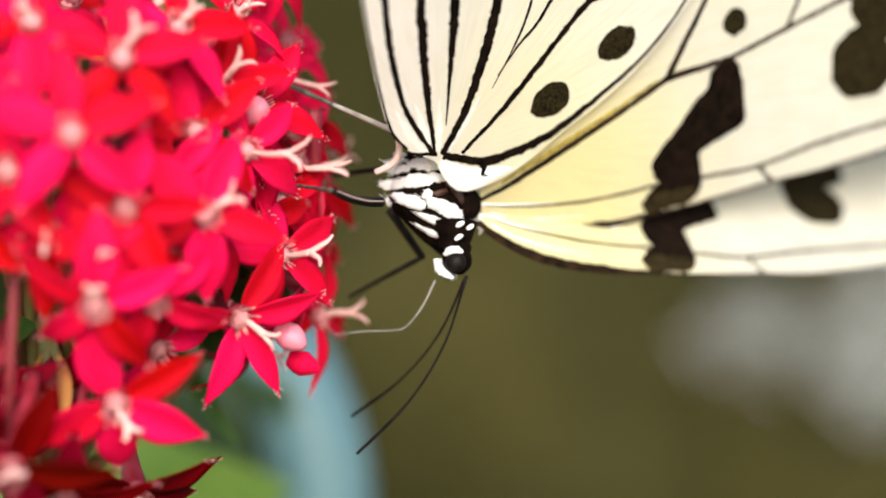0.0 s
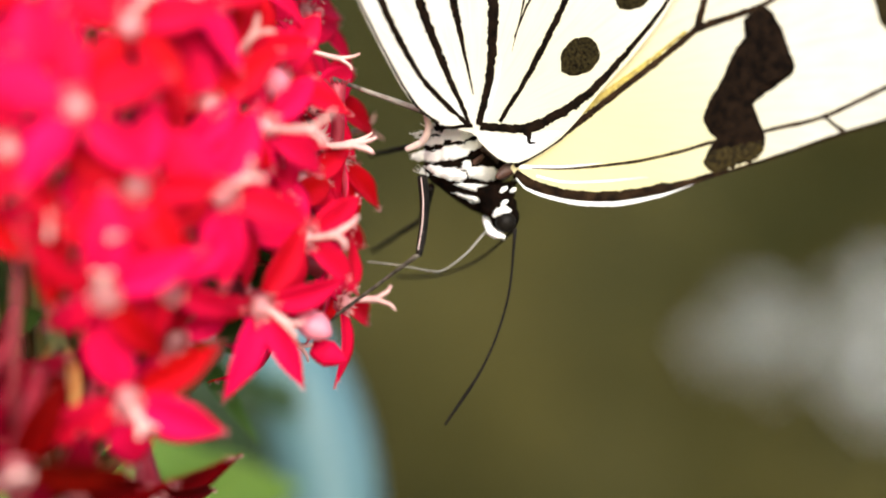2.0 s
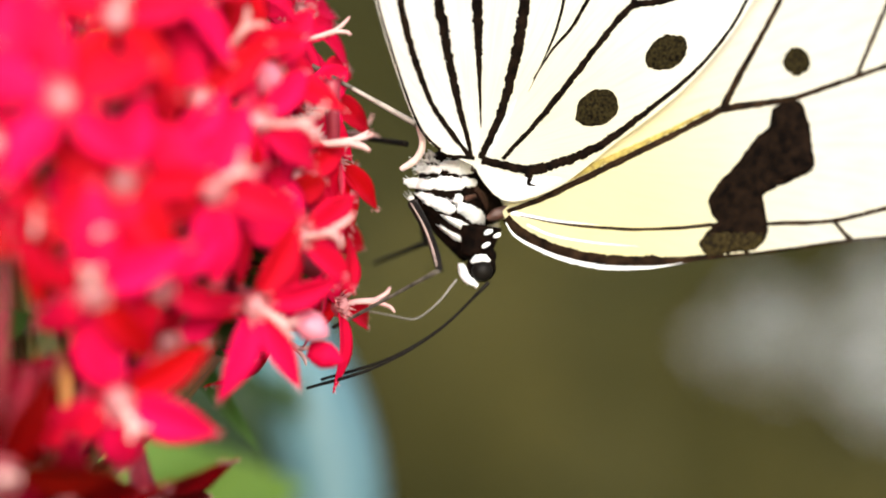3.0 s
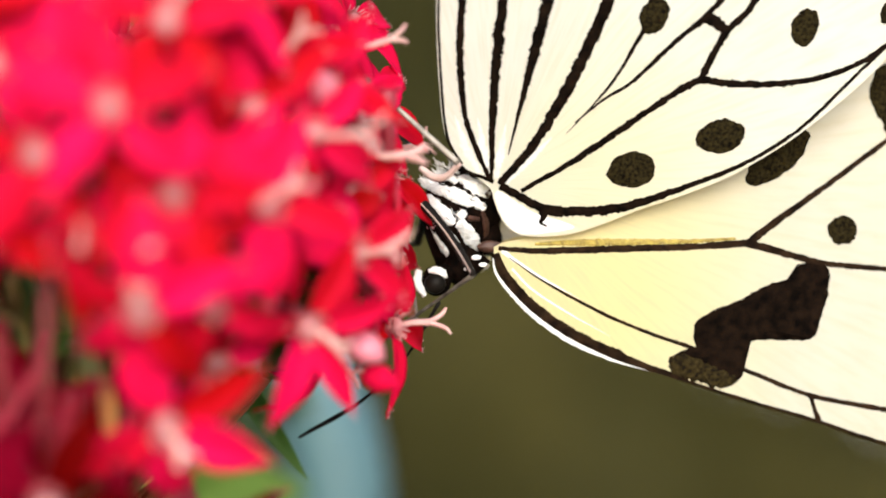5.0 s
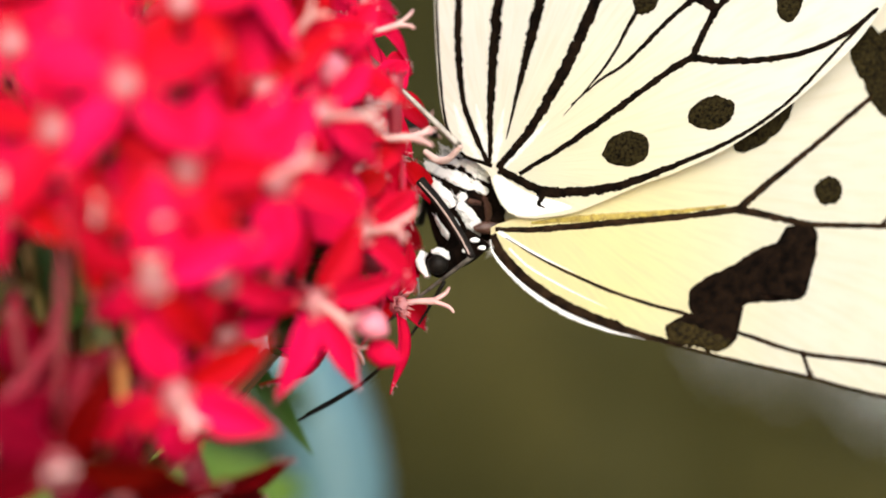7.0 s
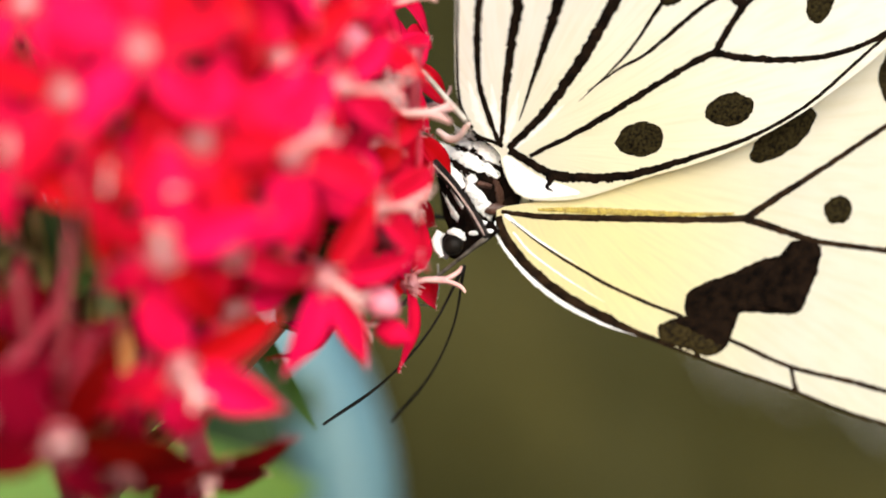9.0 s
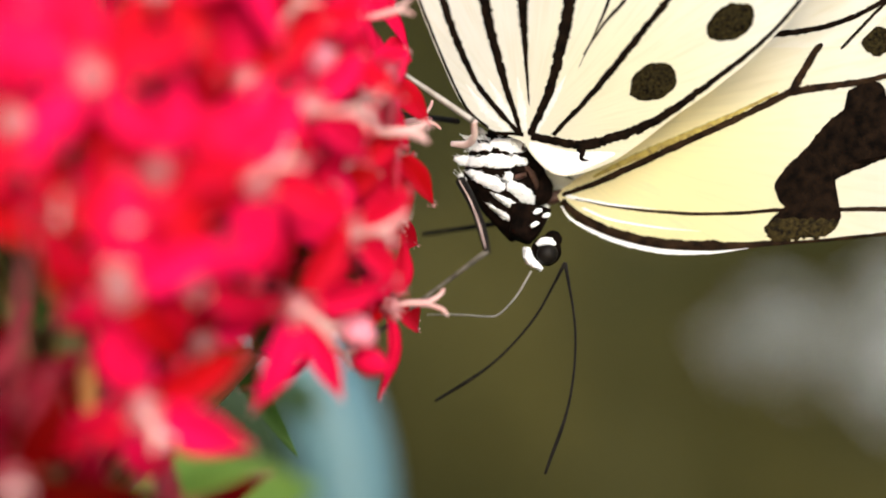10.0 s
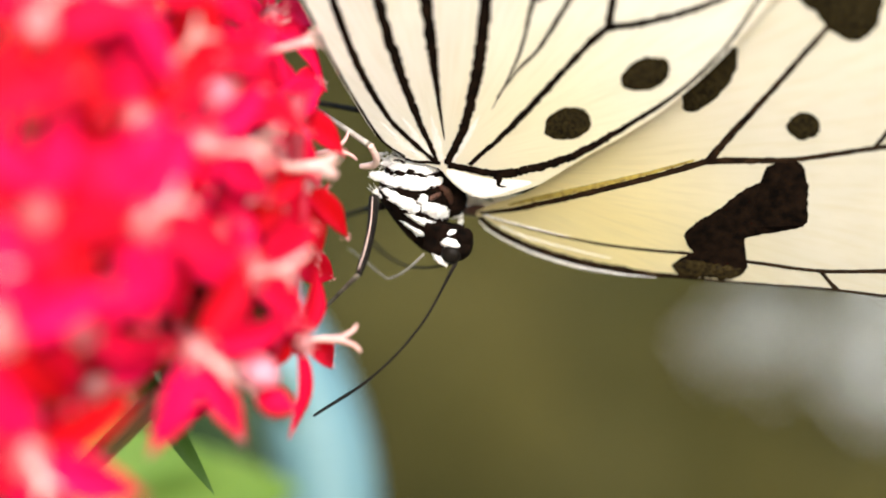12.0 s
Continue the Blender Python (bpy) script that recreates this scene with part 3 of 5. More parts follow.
def pentas():
    plant = new("pentas_plant")
    tagged(plant, "pentas plant with a round head of crimson star flowers", "flower")
    plant.matrix_basis = local(-20, 108, 0)
    MOVING["plant"] = plant
    outer_flowers(plant)
    inner_flowers(plant)
    # the calyx lobes inside the head
    rng = random.Random(21)
    lobes = []
    for _ in range(260):
        d = Vector((rng.gauss(0, 1), rng.gauss(0, 1), rng.gauss(0, 1))).normalized()
        if d.z < -0.55:
            continue
        v, f = leaf_blade(rng.uniform(3.5, 5.5), 1.5, 0.4, 0.1, 5)
        turn = d.to_track_quat("X", "Z").to_matrix() @ Euler((rng.uniform(0, 6.3), rng.uniform(-0.5, 0.5), rng.uniform(-0.5, 0.5))).to_matrix()
        lobes.append(([HEAD + d * rng.uniform(8.5, 11.5) + turn @ Vector(p) for p in v], f))
    part("calyx", mesh_of("calyx", *merged(*lobes), CALYX), plant, "olive-green calyx lobes")
    # closed buds and withered sepals between the flowers
    for x, y, z, dx, dy, dz in ((12.1, -5.5, -5.8, 0.85, -0.25, -0.5), (9.8, -8.5, 8.4, 0.6, -0.7, 0.3)):
        line = spline([(0, 0, 0), (0.1, 0, 1.2), (0, 0, 2.4)], 0.25)
        part("bud", mesh_of("bud", *tube(line, [0.5, 0.85, 1.0, 0.8, 0.25], 12), BUD), plant, "closed pale pink bud",
             Matrix.LocRotScale(Vector((x, y, z)) * MM, Vector((dx, dy, dz)).to_track_quat("Z", "Y"), None))
    line = spline([(0, 0, 0), (0.1, 0, 1.2), (0, 0, 2.4)], 0.25)
    part("bud", mesh_of("bud", *tube(line, [0.5, 0.8, 0.9, 0.6, 0.1], 12), PETAL), plant, "half-open red bud", Matrix.LocRotScale(Vector((12.9, -3.6, -8.0)) * MM, Vector((0.9, 0, -0.35)).to_track_quat("Z", "Y"), None))
    spent = [tube(spline([(14.38, 0, 9.5), (14.35, 0, 8.0), (14.3, 0.4, 5.2), (12.5, 2, 0)], 0.4), [0.62, 0.5, 0.45, 0.45, 0.45, 0.45, 0.45], 12)]
    for k in range(12):
        rim = Vector((math.cos(k * 0.524), math.sin(k * 0.524), 0))
        spent.append(tube([Vector((14.38, 0, 9.4)) + rim * 0.6, Vector((14.38, 0, 9.6)) + rim * 0.75, Vector((14.38, 0, 9.8)) + rim * 0.95], [0.06, 0.05, 0.02], 4))
    part("corolla_tube", mesh_of("corolla_tube", *merged(*spent), TUBE), plant, "pale pink tube of a fallen flower")
    for x, y, z, dx, dy, dz in ((-2.4, -11, -7.0, -0.4, -0.1, -0.9), (-1.6, -11.5, -7.2, 0.15, -0.1, -0.9), (2.4, -13, 5.6, 0.83, -0.1, 0.5), (-3.5, -15, 2.0, 0.2, -0.4, 0.8)):
        v, f = leaf_blade(5.0, 1.3, 0.5, 0.1)
        part("sepal", mesh_of("sepal", v, f, SEPAL), plant, "withered orange sepal",
             Matrix.LocRotScale(Vector((x, y, z)) * MM, Vector((dx, dy, dz)).to_track_quat("X", "Z"), None))
    for points in ([(-3.2, -17.5, -1.5), (-3.6, -16.5, -10.1), (-4.5, -8, -18), (-6, 8, -26)], [(-6.4, -16, -5.0), (-5.6, -14, -11), (-5.2, -6, -19), (-6, 8, -26)],
                   [(6.4, -11.5, 9.0), (1.9, -11, 6.2), (-2.5, -6, 2.4), (-5, 3, -3)]):
        part("flower_stalk", mesh_of("flower_stalk", *tube(spline(points, 1.0), [0.34, 0.38, 0.5], 8), STALK), plant, "reddish flower stalk")
    stem = spline([(-6, 6, -6), (-6, 8, -24), (-8, 12, -120), (-4, 8, -300), (-6, 10, -590)], 8)
    part("stem", mesh_of("stem", *tube(stem, [1.6, 1.8, 2.2, 3, 3.5], 10), STEM), plant)
    for x, y, z, dx, dy, dz, length, width, spin in (
            (0.5, 18, -6, 7.7, -3.5, -11, 14, 1.8, 75), (-12, -4, -8.5, 8, -3, 3, 9, 5, 60), (-19, 4, -1, 12, -2, -4, 14, 7, 70), (-4, 14, 2, 4, 0, 12, 16, 8, 0),
            (-2, 12, -6, 10, 2, 1, 13, 7, 20), (-6, 14, 6, -14, 0, 9, 18, 9, 0), (2, 10, 2, 9, -3, -3, 11, 6, 30), (1, 5, -7, 9, 0, 5, 12, 7, 70), (6, 6, -9, 8, 0, 7, 9, 5, 80)):
        d = Vector((dx, dy, dz)).normalized()
        blade = part("leaf", mesh_of("leaf", *leaf_blade(length, width, 0.2, 0.06, 12), LEAF_MID if y < 6 or z < -5 else LEAF), plant, "green pointed leaf")
        blade.matrix_basis = Matrix.LocRotScale(Vector((x, y, z)) * MM, (d.to_track_quat("X", "Z").to_matrix() @ Matrix.Rotation(radians(spin), 3, "X")).to_quaternion(), None)
        line = spline([(-6, 9, -22), ((x - 6) / 2, (y + 9) / 2, (z - 22) / 2), (x, y, z)], 1.5)
        part("leaf_stalk", mesh_of("leaf_stalk", *tube(line, [0.6, 0.5], 6), STEM), plant)


pentas()


# ---- the butterfly ----
def bend(u, v):
    """How far the thin wing leaves its plane."""
    return -0.0006 * u * u + 0.0079 * u * v + 0.0007 * v * v + 0.02 * math.sin(16 * math.atan2(v, u + 0.5)) * min(1, math.hypot(u, v) / 8)


def form(shape, hind):
    """Stretches a wing from its drawing to its true outline; the forewing from its own root."""
    a, b, c, x, z = (-0.010, -0.010, -0.034, 0.0, 0.0) if hind else (-0.006, -0.005, 0.002, 0.46, -4.69)
    k = 1.0 if hind else 1.0213
    verts, faces = shape
    out = []
    for u, y, v in verts:
        sweep = 0.0 if hind or u < 0 else 0.006 * u * u / (1 + (u / 40) ** 2)  # the forewing bows away towards its tip
        g = k * (1 + sweep / 141)
        out.append((k * x + g * ((u - x) * (1 + a) + (v - z) * b), k * y + sweep, k * z + g * ((u - x) * b + (v - z) * (1 + c))))
    return out, faces


def membrane(outline, middle, rings=16):
    rim = spline(outline, 0.8, True)
    n = len(rim)
    verts, faces = [(middle[0], bend(*middle), middle[1])], []
    for k in range(1, rings + 1):
        for p in rim:
            u, v = (middle[i] + (p[i] - middle[i]) * k / rings for i in (0, 1))
            verts.append((u, bend(u, v), v))
    for j in range(n):
        faces.append((0, 1 + (j + 1) % n, 1 + j))
        for k in range(rings - 1):
            a, b = 1 + k * n, 1 + (k + 1) * n
            faces.append((a + j, a + (j + 1) % n, b + (j + 1) % n, b + j))
    return verts, faces


def vein(points, widths, ragged=0.075, lift=0.05, seed=0):
    """A band of dark scales along a vein, with ragged edges."""
    rng = random.Random(seed * 31 + len(points))
    line = spline(points, 0.12)
    n = len(line)
    verts, faces = [], []
    for i, p in enumerate(line):
        d = line[min(i + 1, n - 1)] - line[max(i - 1, 0)]
        d = d / (np.linalg.norm(d) + 1e-9)
        f = i / (n - 1) * (len(widths) - 1)
        k = min(int(f), len(widths) - 2)
        w = 0.5 * (widths[k] * (1 - f + k) + widths[k + 1] * (f - k))
        for s, h in ((-1, 0.3), (-0.5, 0.9), (0, 1.2), (0.5, 0.9), (1, 0.3)):
            e = w * s
            if abs(s) == 1:
                rough = noise.noise(Vector((p[0] * 1.7, p[1] * 1.7, s + seed))) + 0.9 * noise.noise(Vector((p[0] * 8, p[1] * 8, s + seed))) + rng.uniform(-0.5, 0.5)
                e += rough * ragged * min(1, w * 3)
            u, v = p[0] - d[1] * e, p[1] + d[0] * e
            verts.append((u, bend(u, v) - lift * h, v))
    for i in range(n - 1):
        for j in range(4):
            a = i * 5 + j
            faces.append((a, a + 5, a + 6, a + 1))
    return verts, faces


def patch(outline, lift=0.06, ragged=0.06, seed=0):
    """A spot of dark scales."""
    rng = random.Random(seed)
    rim = spline(outline, 0.2, True)
    mid = sum(rim) / len(rim)
    n = len(rim)
    rim = [p + np.array((rng.uniform(-1, 1), rng.uniform(-1, 1))) * ragged for p in rim]
    verts, faces = [(mid[0], bend(*mid) - lift, mid[1])], []
    for k in (0.5, 0.9, 1.0):
        for p in rim:
            u, v = mid + (p - mid) * k
            verts.append((u, bend(u, v) - lift * (0.3 if k == 1 else 1), v))
    for j in range(n):
        faces.append((0, 1 + (j + 1) % n, 1 + j))
        for k in (0, 1):
            a, b = 1 + k * n, 1 + (k + 1) * n
            faces.append((a + j, a + (j + 1) % n, b + (j + 1) % n, b + j))
    return verts, faces


def oval(u, v, a, b, turn, seed=0):
    rng = random.Random(seed)
    c, s = math.cos(radians(turn)), math.sin(radians(turn))
    out = []
    for k in range(20):
        t = 2 * math.pi * k / 20
        r = rng.uniform(0.96, 1.04) + 0.16 * math.exp(-4 * (math.cos(t) + 1))  # drawn out to a blunt point
        x, y = a * math.cos(t) * r, b * math.sin(t) * r
        out.append((u + c * x - s * y, v + s * x + c * y))
    return out


def hindwing(name, label, parent):
    wing = part(name, mesh_of(name, *form(membrane([(-0.38, -0.27),(-2.23, 1.27),(-3.31, 3.19),(-3.73, 6.73),(-3.88, 12.50),(-3.58, 20.19),(-2.23, 28.64),(1.61, 34.03),(9.30, 35.56),
        (18.92, 31.72),(26.61, 24.80),(30.07, 16.34),(27.30, 9.80),(21.99, 4.69),(16.99, 1.27),(13.15, -0.50),(10.07, -1.61),(7.00, -2.92),(4.69, -3.61),(1.81, -3.69),(0.54, -2.69),(-0.12, -1.04)], (8.54, 7.88)), True), HIND), parent, label)

    def line(points, widths):
        part("vein", mesh_of("vein", *form(vein(points, [1.28 * w for w in widths], 0.1, seed=len(points) + widths[-1]), True), BAR), wing, "black ragged vein")

    line([(-2.23, 1.35), (-3.19, 3.19), (-3.58, 6.73), (-3.73, 12.50), (-3.38, 20.19), (-2.04, 28.45)], [0.16, 0.14, 0.14, 0.14])
    line([(-2.23, 1.19), (-1.65, 0.73), (-0.77, 0.42), (-0.08, 0.12)], [0.12, 0.22, 0.2])
    line([(-0.31, 0.27), (-1.23, 2.42), (-2.00, 4.81), (-2.31, 8.65), (-2.15, 12.50), (-1.27, 20.19), (0.46, 29.03)], [0.25, 0.36, 0.44, 0.46, 0.5])
    line([(-0.23, 0.27), (-0.12, 4.81), (0.15, 8.65), (0.58, 12.50), (1.81, 20.19), (3.92, 30.57)], [0.2, 0.55, 0.6, 0.65, 0.7])
    line([(0.92, 2.04), (1.69, 5.19), (2.58, 8.65), (3.54, 12.50), (5.08, 18.26)], [0.05, 0.3, 0.6, 0.75, 0.8])
    line([(0.31, -0.04), (2.38, 2.42), (4.31, 5.57), (5.92, 8.73), (7.57, 12.50), (10.07, 20.19), (13.15, 30.95)], [0.4, 0.62, 0.7, 0.75, 0.7])
    line([(4.88, 3.58), (6.61, 5.50), (8.34, 7.69), (9.88, 10.38), (10.84, 11.73)], [0.03, 0.12, 0.2, 0.3])
    line([(5.46, 4.34), (7.38, 5.96), (9.30, 7.19), (12.38, 10.11), (14.38, 11.80), (16.99, 15.19), (20.84, 24.03)], [0.08, 0.24, 0.34, 0.36, 0.4])
    line([(1.81, -0.50), (5.46, 1.73), (9.30, 4.42), (12.38, 6.54), (14.00, 7.38)], [0.25, 0.34, 0.38, 0.4])
    line([(14.00, 7.38), (14.69, 8.84), (15.76, 10.65), (17.46, 12.50), (20.84, 17.11)], [0.42, 0.34, 0.36])
    line([(14.00, 7.38), (16.61, 7.11), (19.69, 7.19), (22.38, 7.69), (25.07, 8.73), (27.38, 10.38)], [0.42, 0.3, 0.26])
    line([(0.38, -0.12), (1.81, -0.96), (3.34, -1.73), (5.46, -1.92), (8.54, -1.58), (12.38, -0.27), (16.99, 1.65), (20.84, 4.15), (24.68, 7.88), (27.57, 10.57)], [0.42, 0.58, 0.5, 0.3, 0.22, 0.2, 0.18, 0.17])
    line([(3.27, -1.65), (3.34, -2.31), (3.15, -2.73), (3.61, -3.00)], [0.42, 0.4, 0.3, 0.08])
    line([(14.23, 11.80), (14.99, 11.34), (15.76, 10.73)], [0.7, 0.6, 0.6])
    spots = [oval(*(9.42, 1.11), 1.55, 1.25, 12, 1), oval(*(15.46, 3.54), 1.6, 1.15, 15, 2), oval(*(21.15, 11.03), 0.85, 1.35, -20, 3),
             oval(*(10.84, 11.73), 0.9, 1.3, -30, 4), oval(*(24.68, 14.80), 0.9, 1.4, -20, 5), oval(*(3.92, 14.80), 0.5, 1.2, -10, 6), oval(*(16.99, 19.42), 1.2, 1.6, -20, 7), oval(*(26.80, 12.11), 0.4, 0.9, -20, 8)]
    for i, rim in enumerate(spots):
        part("spot", mesh_of("spot", *form(patch(rim, seed=i), True), SPOT), wing, "round black spot")
    for i, (points, widths) in enumerate((([(-0.5, 0.5), (-0.75, 2.2), (-1.15, 4.6)], [0.5, 0.6, 0.05]), ([(0.1, 0.4), (0.35, 1.9), (0.75, 4.2)], [0.3, 0.6, 0.05]), ([(0.7, 0.1), (2.1, 1.5), (3.9, 3.3)], [0.4, 0.6, 0.05]), ([(-1.0, 0.7), (-1.9, 2.4), (-2.7, 4.8)], [0.4, 0.6, 0.05]))):
        part("white_streak", mesh_of("white_streak", *form(vein(points, widths, 0.14, 0.02, 60 + i), True), PALE), wing, "streak of white scales")
    part("wing_base", mesh_of("wing_base", *form(patch([(0.00, -0.77),(0.54, -0.65),(1.61, -1.42),(2.85, -2.11),(4.50, -2.58),(5.46, -3.04),(3.92, -3.42),(1.81, -3.54),(0.62, -2.58)], 0.03, 0.02, 9), True), WHITE), wing, "white scaly wing base")
    return wing


def forewing(name, label, parent, pale_edge=True):
    wing = part(name, mesh_of(name, *form(membrane([(0.00, -4.42),(0.38, -5.57),(1.61, -7.34),(3.15, -8.77),(5.46, -10.46),(7.96, -11.77),(12.38, -13.19),(16.99, -14.53),(21.61, -15.88),(27.30, -17.57),
        (40.06, -20.19),(53.52, -21.34),(60.06, -19.03),(58.52, -13.65),(49.68, -2.88),(40.06, 7.88),(31.60, 11.73),(20.84, 5.96),(13.15, 0.19),(5.46, -3.08),(1.61, -3.88)], (18.92, -7.50)), False), FORE), parent, label)

    def line(points, widths):
        part("vein", mesh_of("vein", *form(vein(points, widths, seed=len(points) + widths[-1]), False), VEIN), wing, "dark brown ragged vein")

    line([(0.15, -4.84), (0.73, -6.23), (1.73, -7.54), (3.23, -8.96), (5.38, -10.34), (7.96, -11.50), (10.07, -12.38), (13.15, -13.26)], [0.42, 0.75, 0.86, 0.86, 0.76, 0.52, 0.32])
    line([(10.07, -12.42), (13.15, -13.42), (16.99, -14.61), (21.61, -15.88), (27.30, -17.57), (40.06, -20.19)], [0.2, 0.24, 0.26, 0.3, 0.4])
    line([(1.04, -5.11), (3.54, -6.81), (7.38, -8.84), (10.84, -10.27), (13.73, -11.23), (16.99, -12.57), (21.61, -14.30), (27.30, -15.34), (36.22, -17.49)], [0.08, 0.22, 0.27, 0.3, 0.32, 0.34, 0.34])
    line([(21.53, -14.26), (21.76, -14.99), (22.11, -15.96)], [0.35, 0.28, 0.4])
    line([(0.31, -4.50), (2.77, -4.65), (5.46, -4.58), (9.30, -4.46), (13.15, -4.38), (17.30, -4.15)], [0.3, 0.44, 0.46, 0.44, 0.5])
    line([(17.30, -4.15), (18.92, -4.61), (20.45, -5.04), (22.76, -5.57), (27.30, -5.96), (36.22, -6.73)], [0.55, 0.36, 0.36, 0.4])
    line([(17.30, -4.15), (18.92, -2.88), (20.84, -1.58), (23.15, 0.00), (25.84, 1.88), (30.07, 4.81)], [0.55, 0.4, 0.36, 0.36])
    line([(27.30, -5.96), (30.07, -3.65), (34.30, -0.19)], [0.3, 0.35])
    if pale_edge:
        part("wing_edge", mesh_of("wing_edge", *form(vein([(-0.05, -5.2), (0.2, -6.3), (1.35, -7.75), (2.95, -9.22), (5.25, -10.78), (8.0, -12.0), (10.5, -12.72)], [0.1, 0.28, 0.4, 0.38, 0.2, 0.03], 0.09, 0.045, 5), False), WHITE), wing, "white leading edge")
    for points, widths in (([(0.54, -4.69),(1.81, -5.57),(3.54, -6.65),(5.84, -7.88)], [0.3, 0.2, 0.12, 0.02]), ([(1.23, -5.88),(2.58, -7.27),(5.08, -8.88),(7.96, -10.42)], [0.16, 0.14, 0.1, 0.02])):
        part("white_streak", mesh_of("white_streak", *form(vein(points, widths, 0.09, 0.035, widths[0]), False), WHITE), wing, "streak of white scales")
    part("wing_root", mesh_of("wing_root", *form(blob((1.0, 0.3, 0.42), (-0.15, 0.4, -4.5), 10, 16, 0.15, 3), False), BROWN), wing, "dark brown wing root")
    part("golden_streak", mesh_of("golden_streak", *form(vein([(2.77, -4.19),(5.46, -4.08),(9.30, -4.04),(13.15, -4.00),(16.42, -3.84)], [0.2, 0.5, 0.45, 0.3, 0.15], 0.07, 0.03, 6), False), FORE_DUST), wing, "olive-gold dusting along the vein")
    part("dark_bar", mesh_of("dark_bar", *form(patch([(20.69, -5.57),(22.61, -5.73),(22.72, -7.50),(22.26, -9.04),(21.68, -10.46),(19.69, -10.61),(17.61, -10.73),(17.15, -12.11),(16.84, -13.19),(15.76, -13.80),(14.00, -13.38),(12.38, -12.88),(12.15, -11.96),(12.84, -11.42),
        (13.80, -11.27),(13.61, -10.19),(13.80, -9.42),(14.88, -8.65),(16.61, -7.96),(18.53, -6.96),(20.45, -6.34)], seed=40), False), BAR), wing, "large black bar")
    part("bar_foot", mesh_of("bar_foot", *form(patch([(16.61, -13.19), (15.61, -13.88), (14.00, -13.46), (12.23, -12.96), (12.00, -12.03), (12.76, -11.50), (13.69, -11.73), (15.07, -12.42)], 0.1, 0.12, seed=44), False), OLIVE), wing, "mottled olive foot of the bar")
    spots = [oval(*(23.72, -3.34), 0.95, 0.95, 0, 11), oval(*(19.38, 1.65), 2.5, 1.15, 40, 12), oval(*(28.53, 4.23), 1.8, 3.0, 0, 13), oval(*(32.18, -11.34), 2.5, 2.7, 20, 14),
             oval(*(35.26, -8.07), 2.3, 2.9, 20, 15), oval(*(26.99, 5.57), 1.2, 2.0, 10, 16)]
    for i, rim in enumerate(spots):
        part("spot", mesh_of("spot", *form(patch(rim, seed=50 + i), False), SPOT), wing, "round black spot")
    return wing


FORE_DUST = material("golden_dust", (0.42, 0.32, 0.06), (0.2, 0.14, 0.03), 2500, 0.7, 0.6, 5000)


# the thorax, an ellipsoid whose long axis runs from the head towards the wings
MID, ALONG, ACROSS = Vector((-2.35, 3.1, -2.45)), Vector((0.44, 0, 0.90)), Vector((0.90, 0, -0.44))
LONG, WIDE, DEEP = 4.1, 3.0, 2.5


def girth(s):
    """The thorax narrows towards the head."""
    return 1 - 0.62 * max(0.0, -s) ** 1.1


def lean(s):
    """How far the thorax's middle line bends towards the neck."""
    return 0.9 * max(0.0, -s) ** 1.3


def skin(u, v, lift=0.0):
    """The near side of the thorax under the place u, v."""
    d = Vector((u, 0, v)) - Vector((MID.x, 0, MID.z))
    s = d.dot(ALONG) / LONG
    g = girth(s)
    k = 1 - s * s - ((d.dot(ACROSS) - lean(s)) / (WIDE * g)) ** 2
    return Vector((u, MID.y + 0.6 * max(0.0, d.dot(ACROSS)) - (DEEP * g + lift) * math.sqrt(max(0.03, k)) - lift, v))


def stripe(points, widths, lift=0.08, seed=0):
    """A raised band of white scales on the thorax, lumpy and ragged at its edges."""
    rng = random.Random(seed)
    line = spline(points, 0.07)
    n = len(line)
    verts, faces = [], []
    cross = ((-1, -0.5), (-0.85, 0.35), (-0.5, 0.85), (0, 1), (0.5, 0.85), (0.85, 0.35), (1, -0.5))
    for i, p in enumerate(line):
        d = line[min(i + 1, n - 1)] - line[max(i - 1, 0)]
        d = d / (np.linalg.norm(d) + 1e-9)
        f = i / (n - 1) * (len(widths) - 1)
        k = min(int(f), len(widths) - 2)
        w = 0.5 * (widths[k] * (1 - f + k) + widths[k + 1] * (f - k))
        w *= min(1, 0.3 + 2.6 * math.sin(math.pi * (i + 0.3) / (n - 0.4)))
        lump = 0.35 * noise.noise(Vector((p[0] * 2.1, p[1] * 2.1, seed * 3.1)))
        for s, h in cross:
            e = w * s
            if abs(s) > 0.8:
                e += w * 0.3 * noise.noise(Vector((p[0] * 3, p[1] * 3, s + seed))) + rng.uniform(-0.05, 0.05)
            u, v = p[0] - d[1] * e, p[1] + d[0] * e
            verts.append(skin(u, v, lift * (h + lump) + rng.uniform(-0.012, 0.012)))
    m = len(cross)
    for i in range(n - 1):
        for j in range(m - 1):
            a = i * m + j
            faces.append((a, a + m, a + m + 1, a + 1))
    return verts, faces


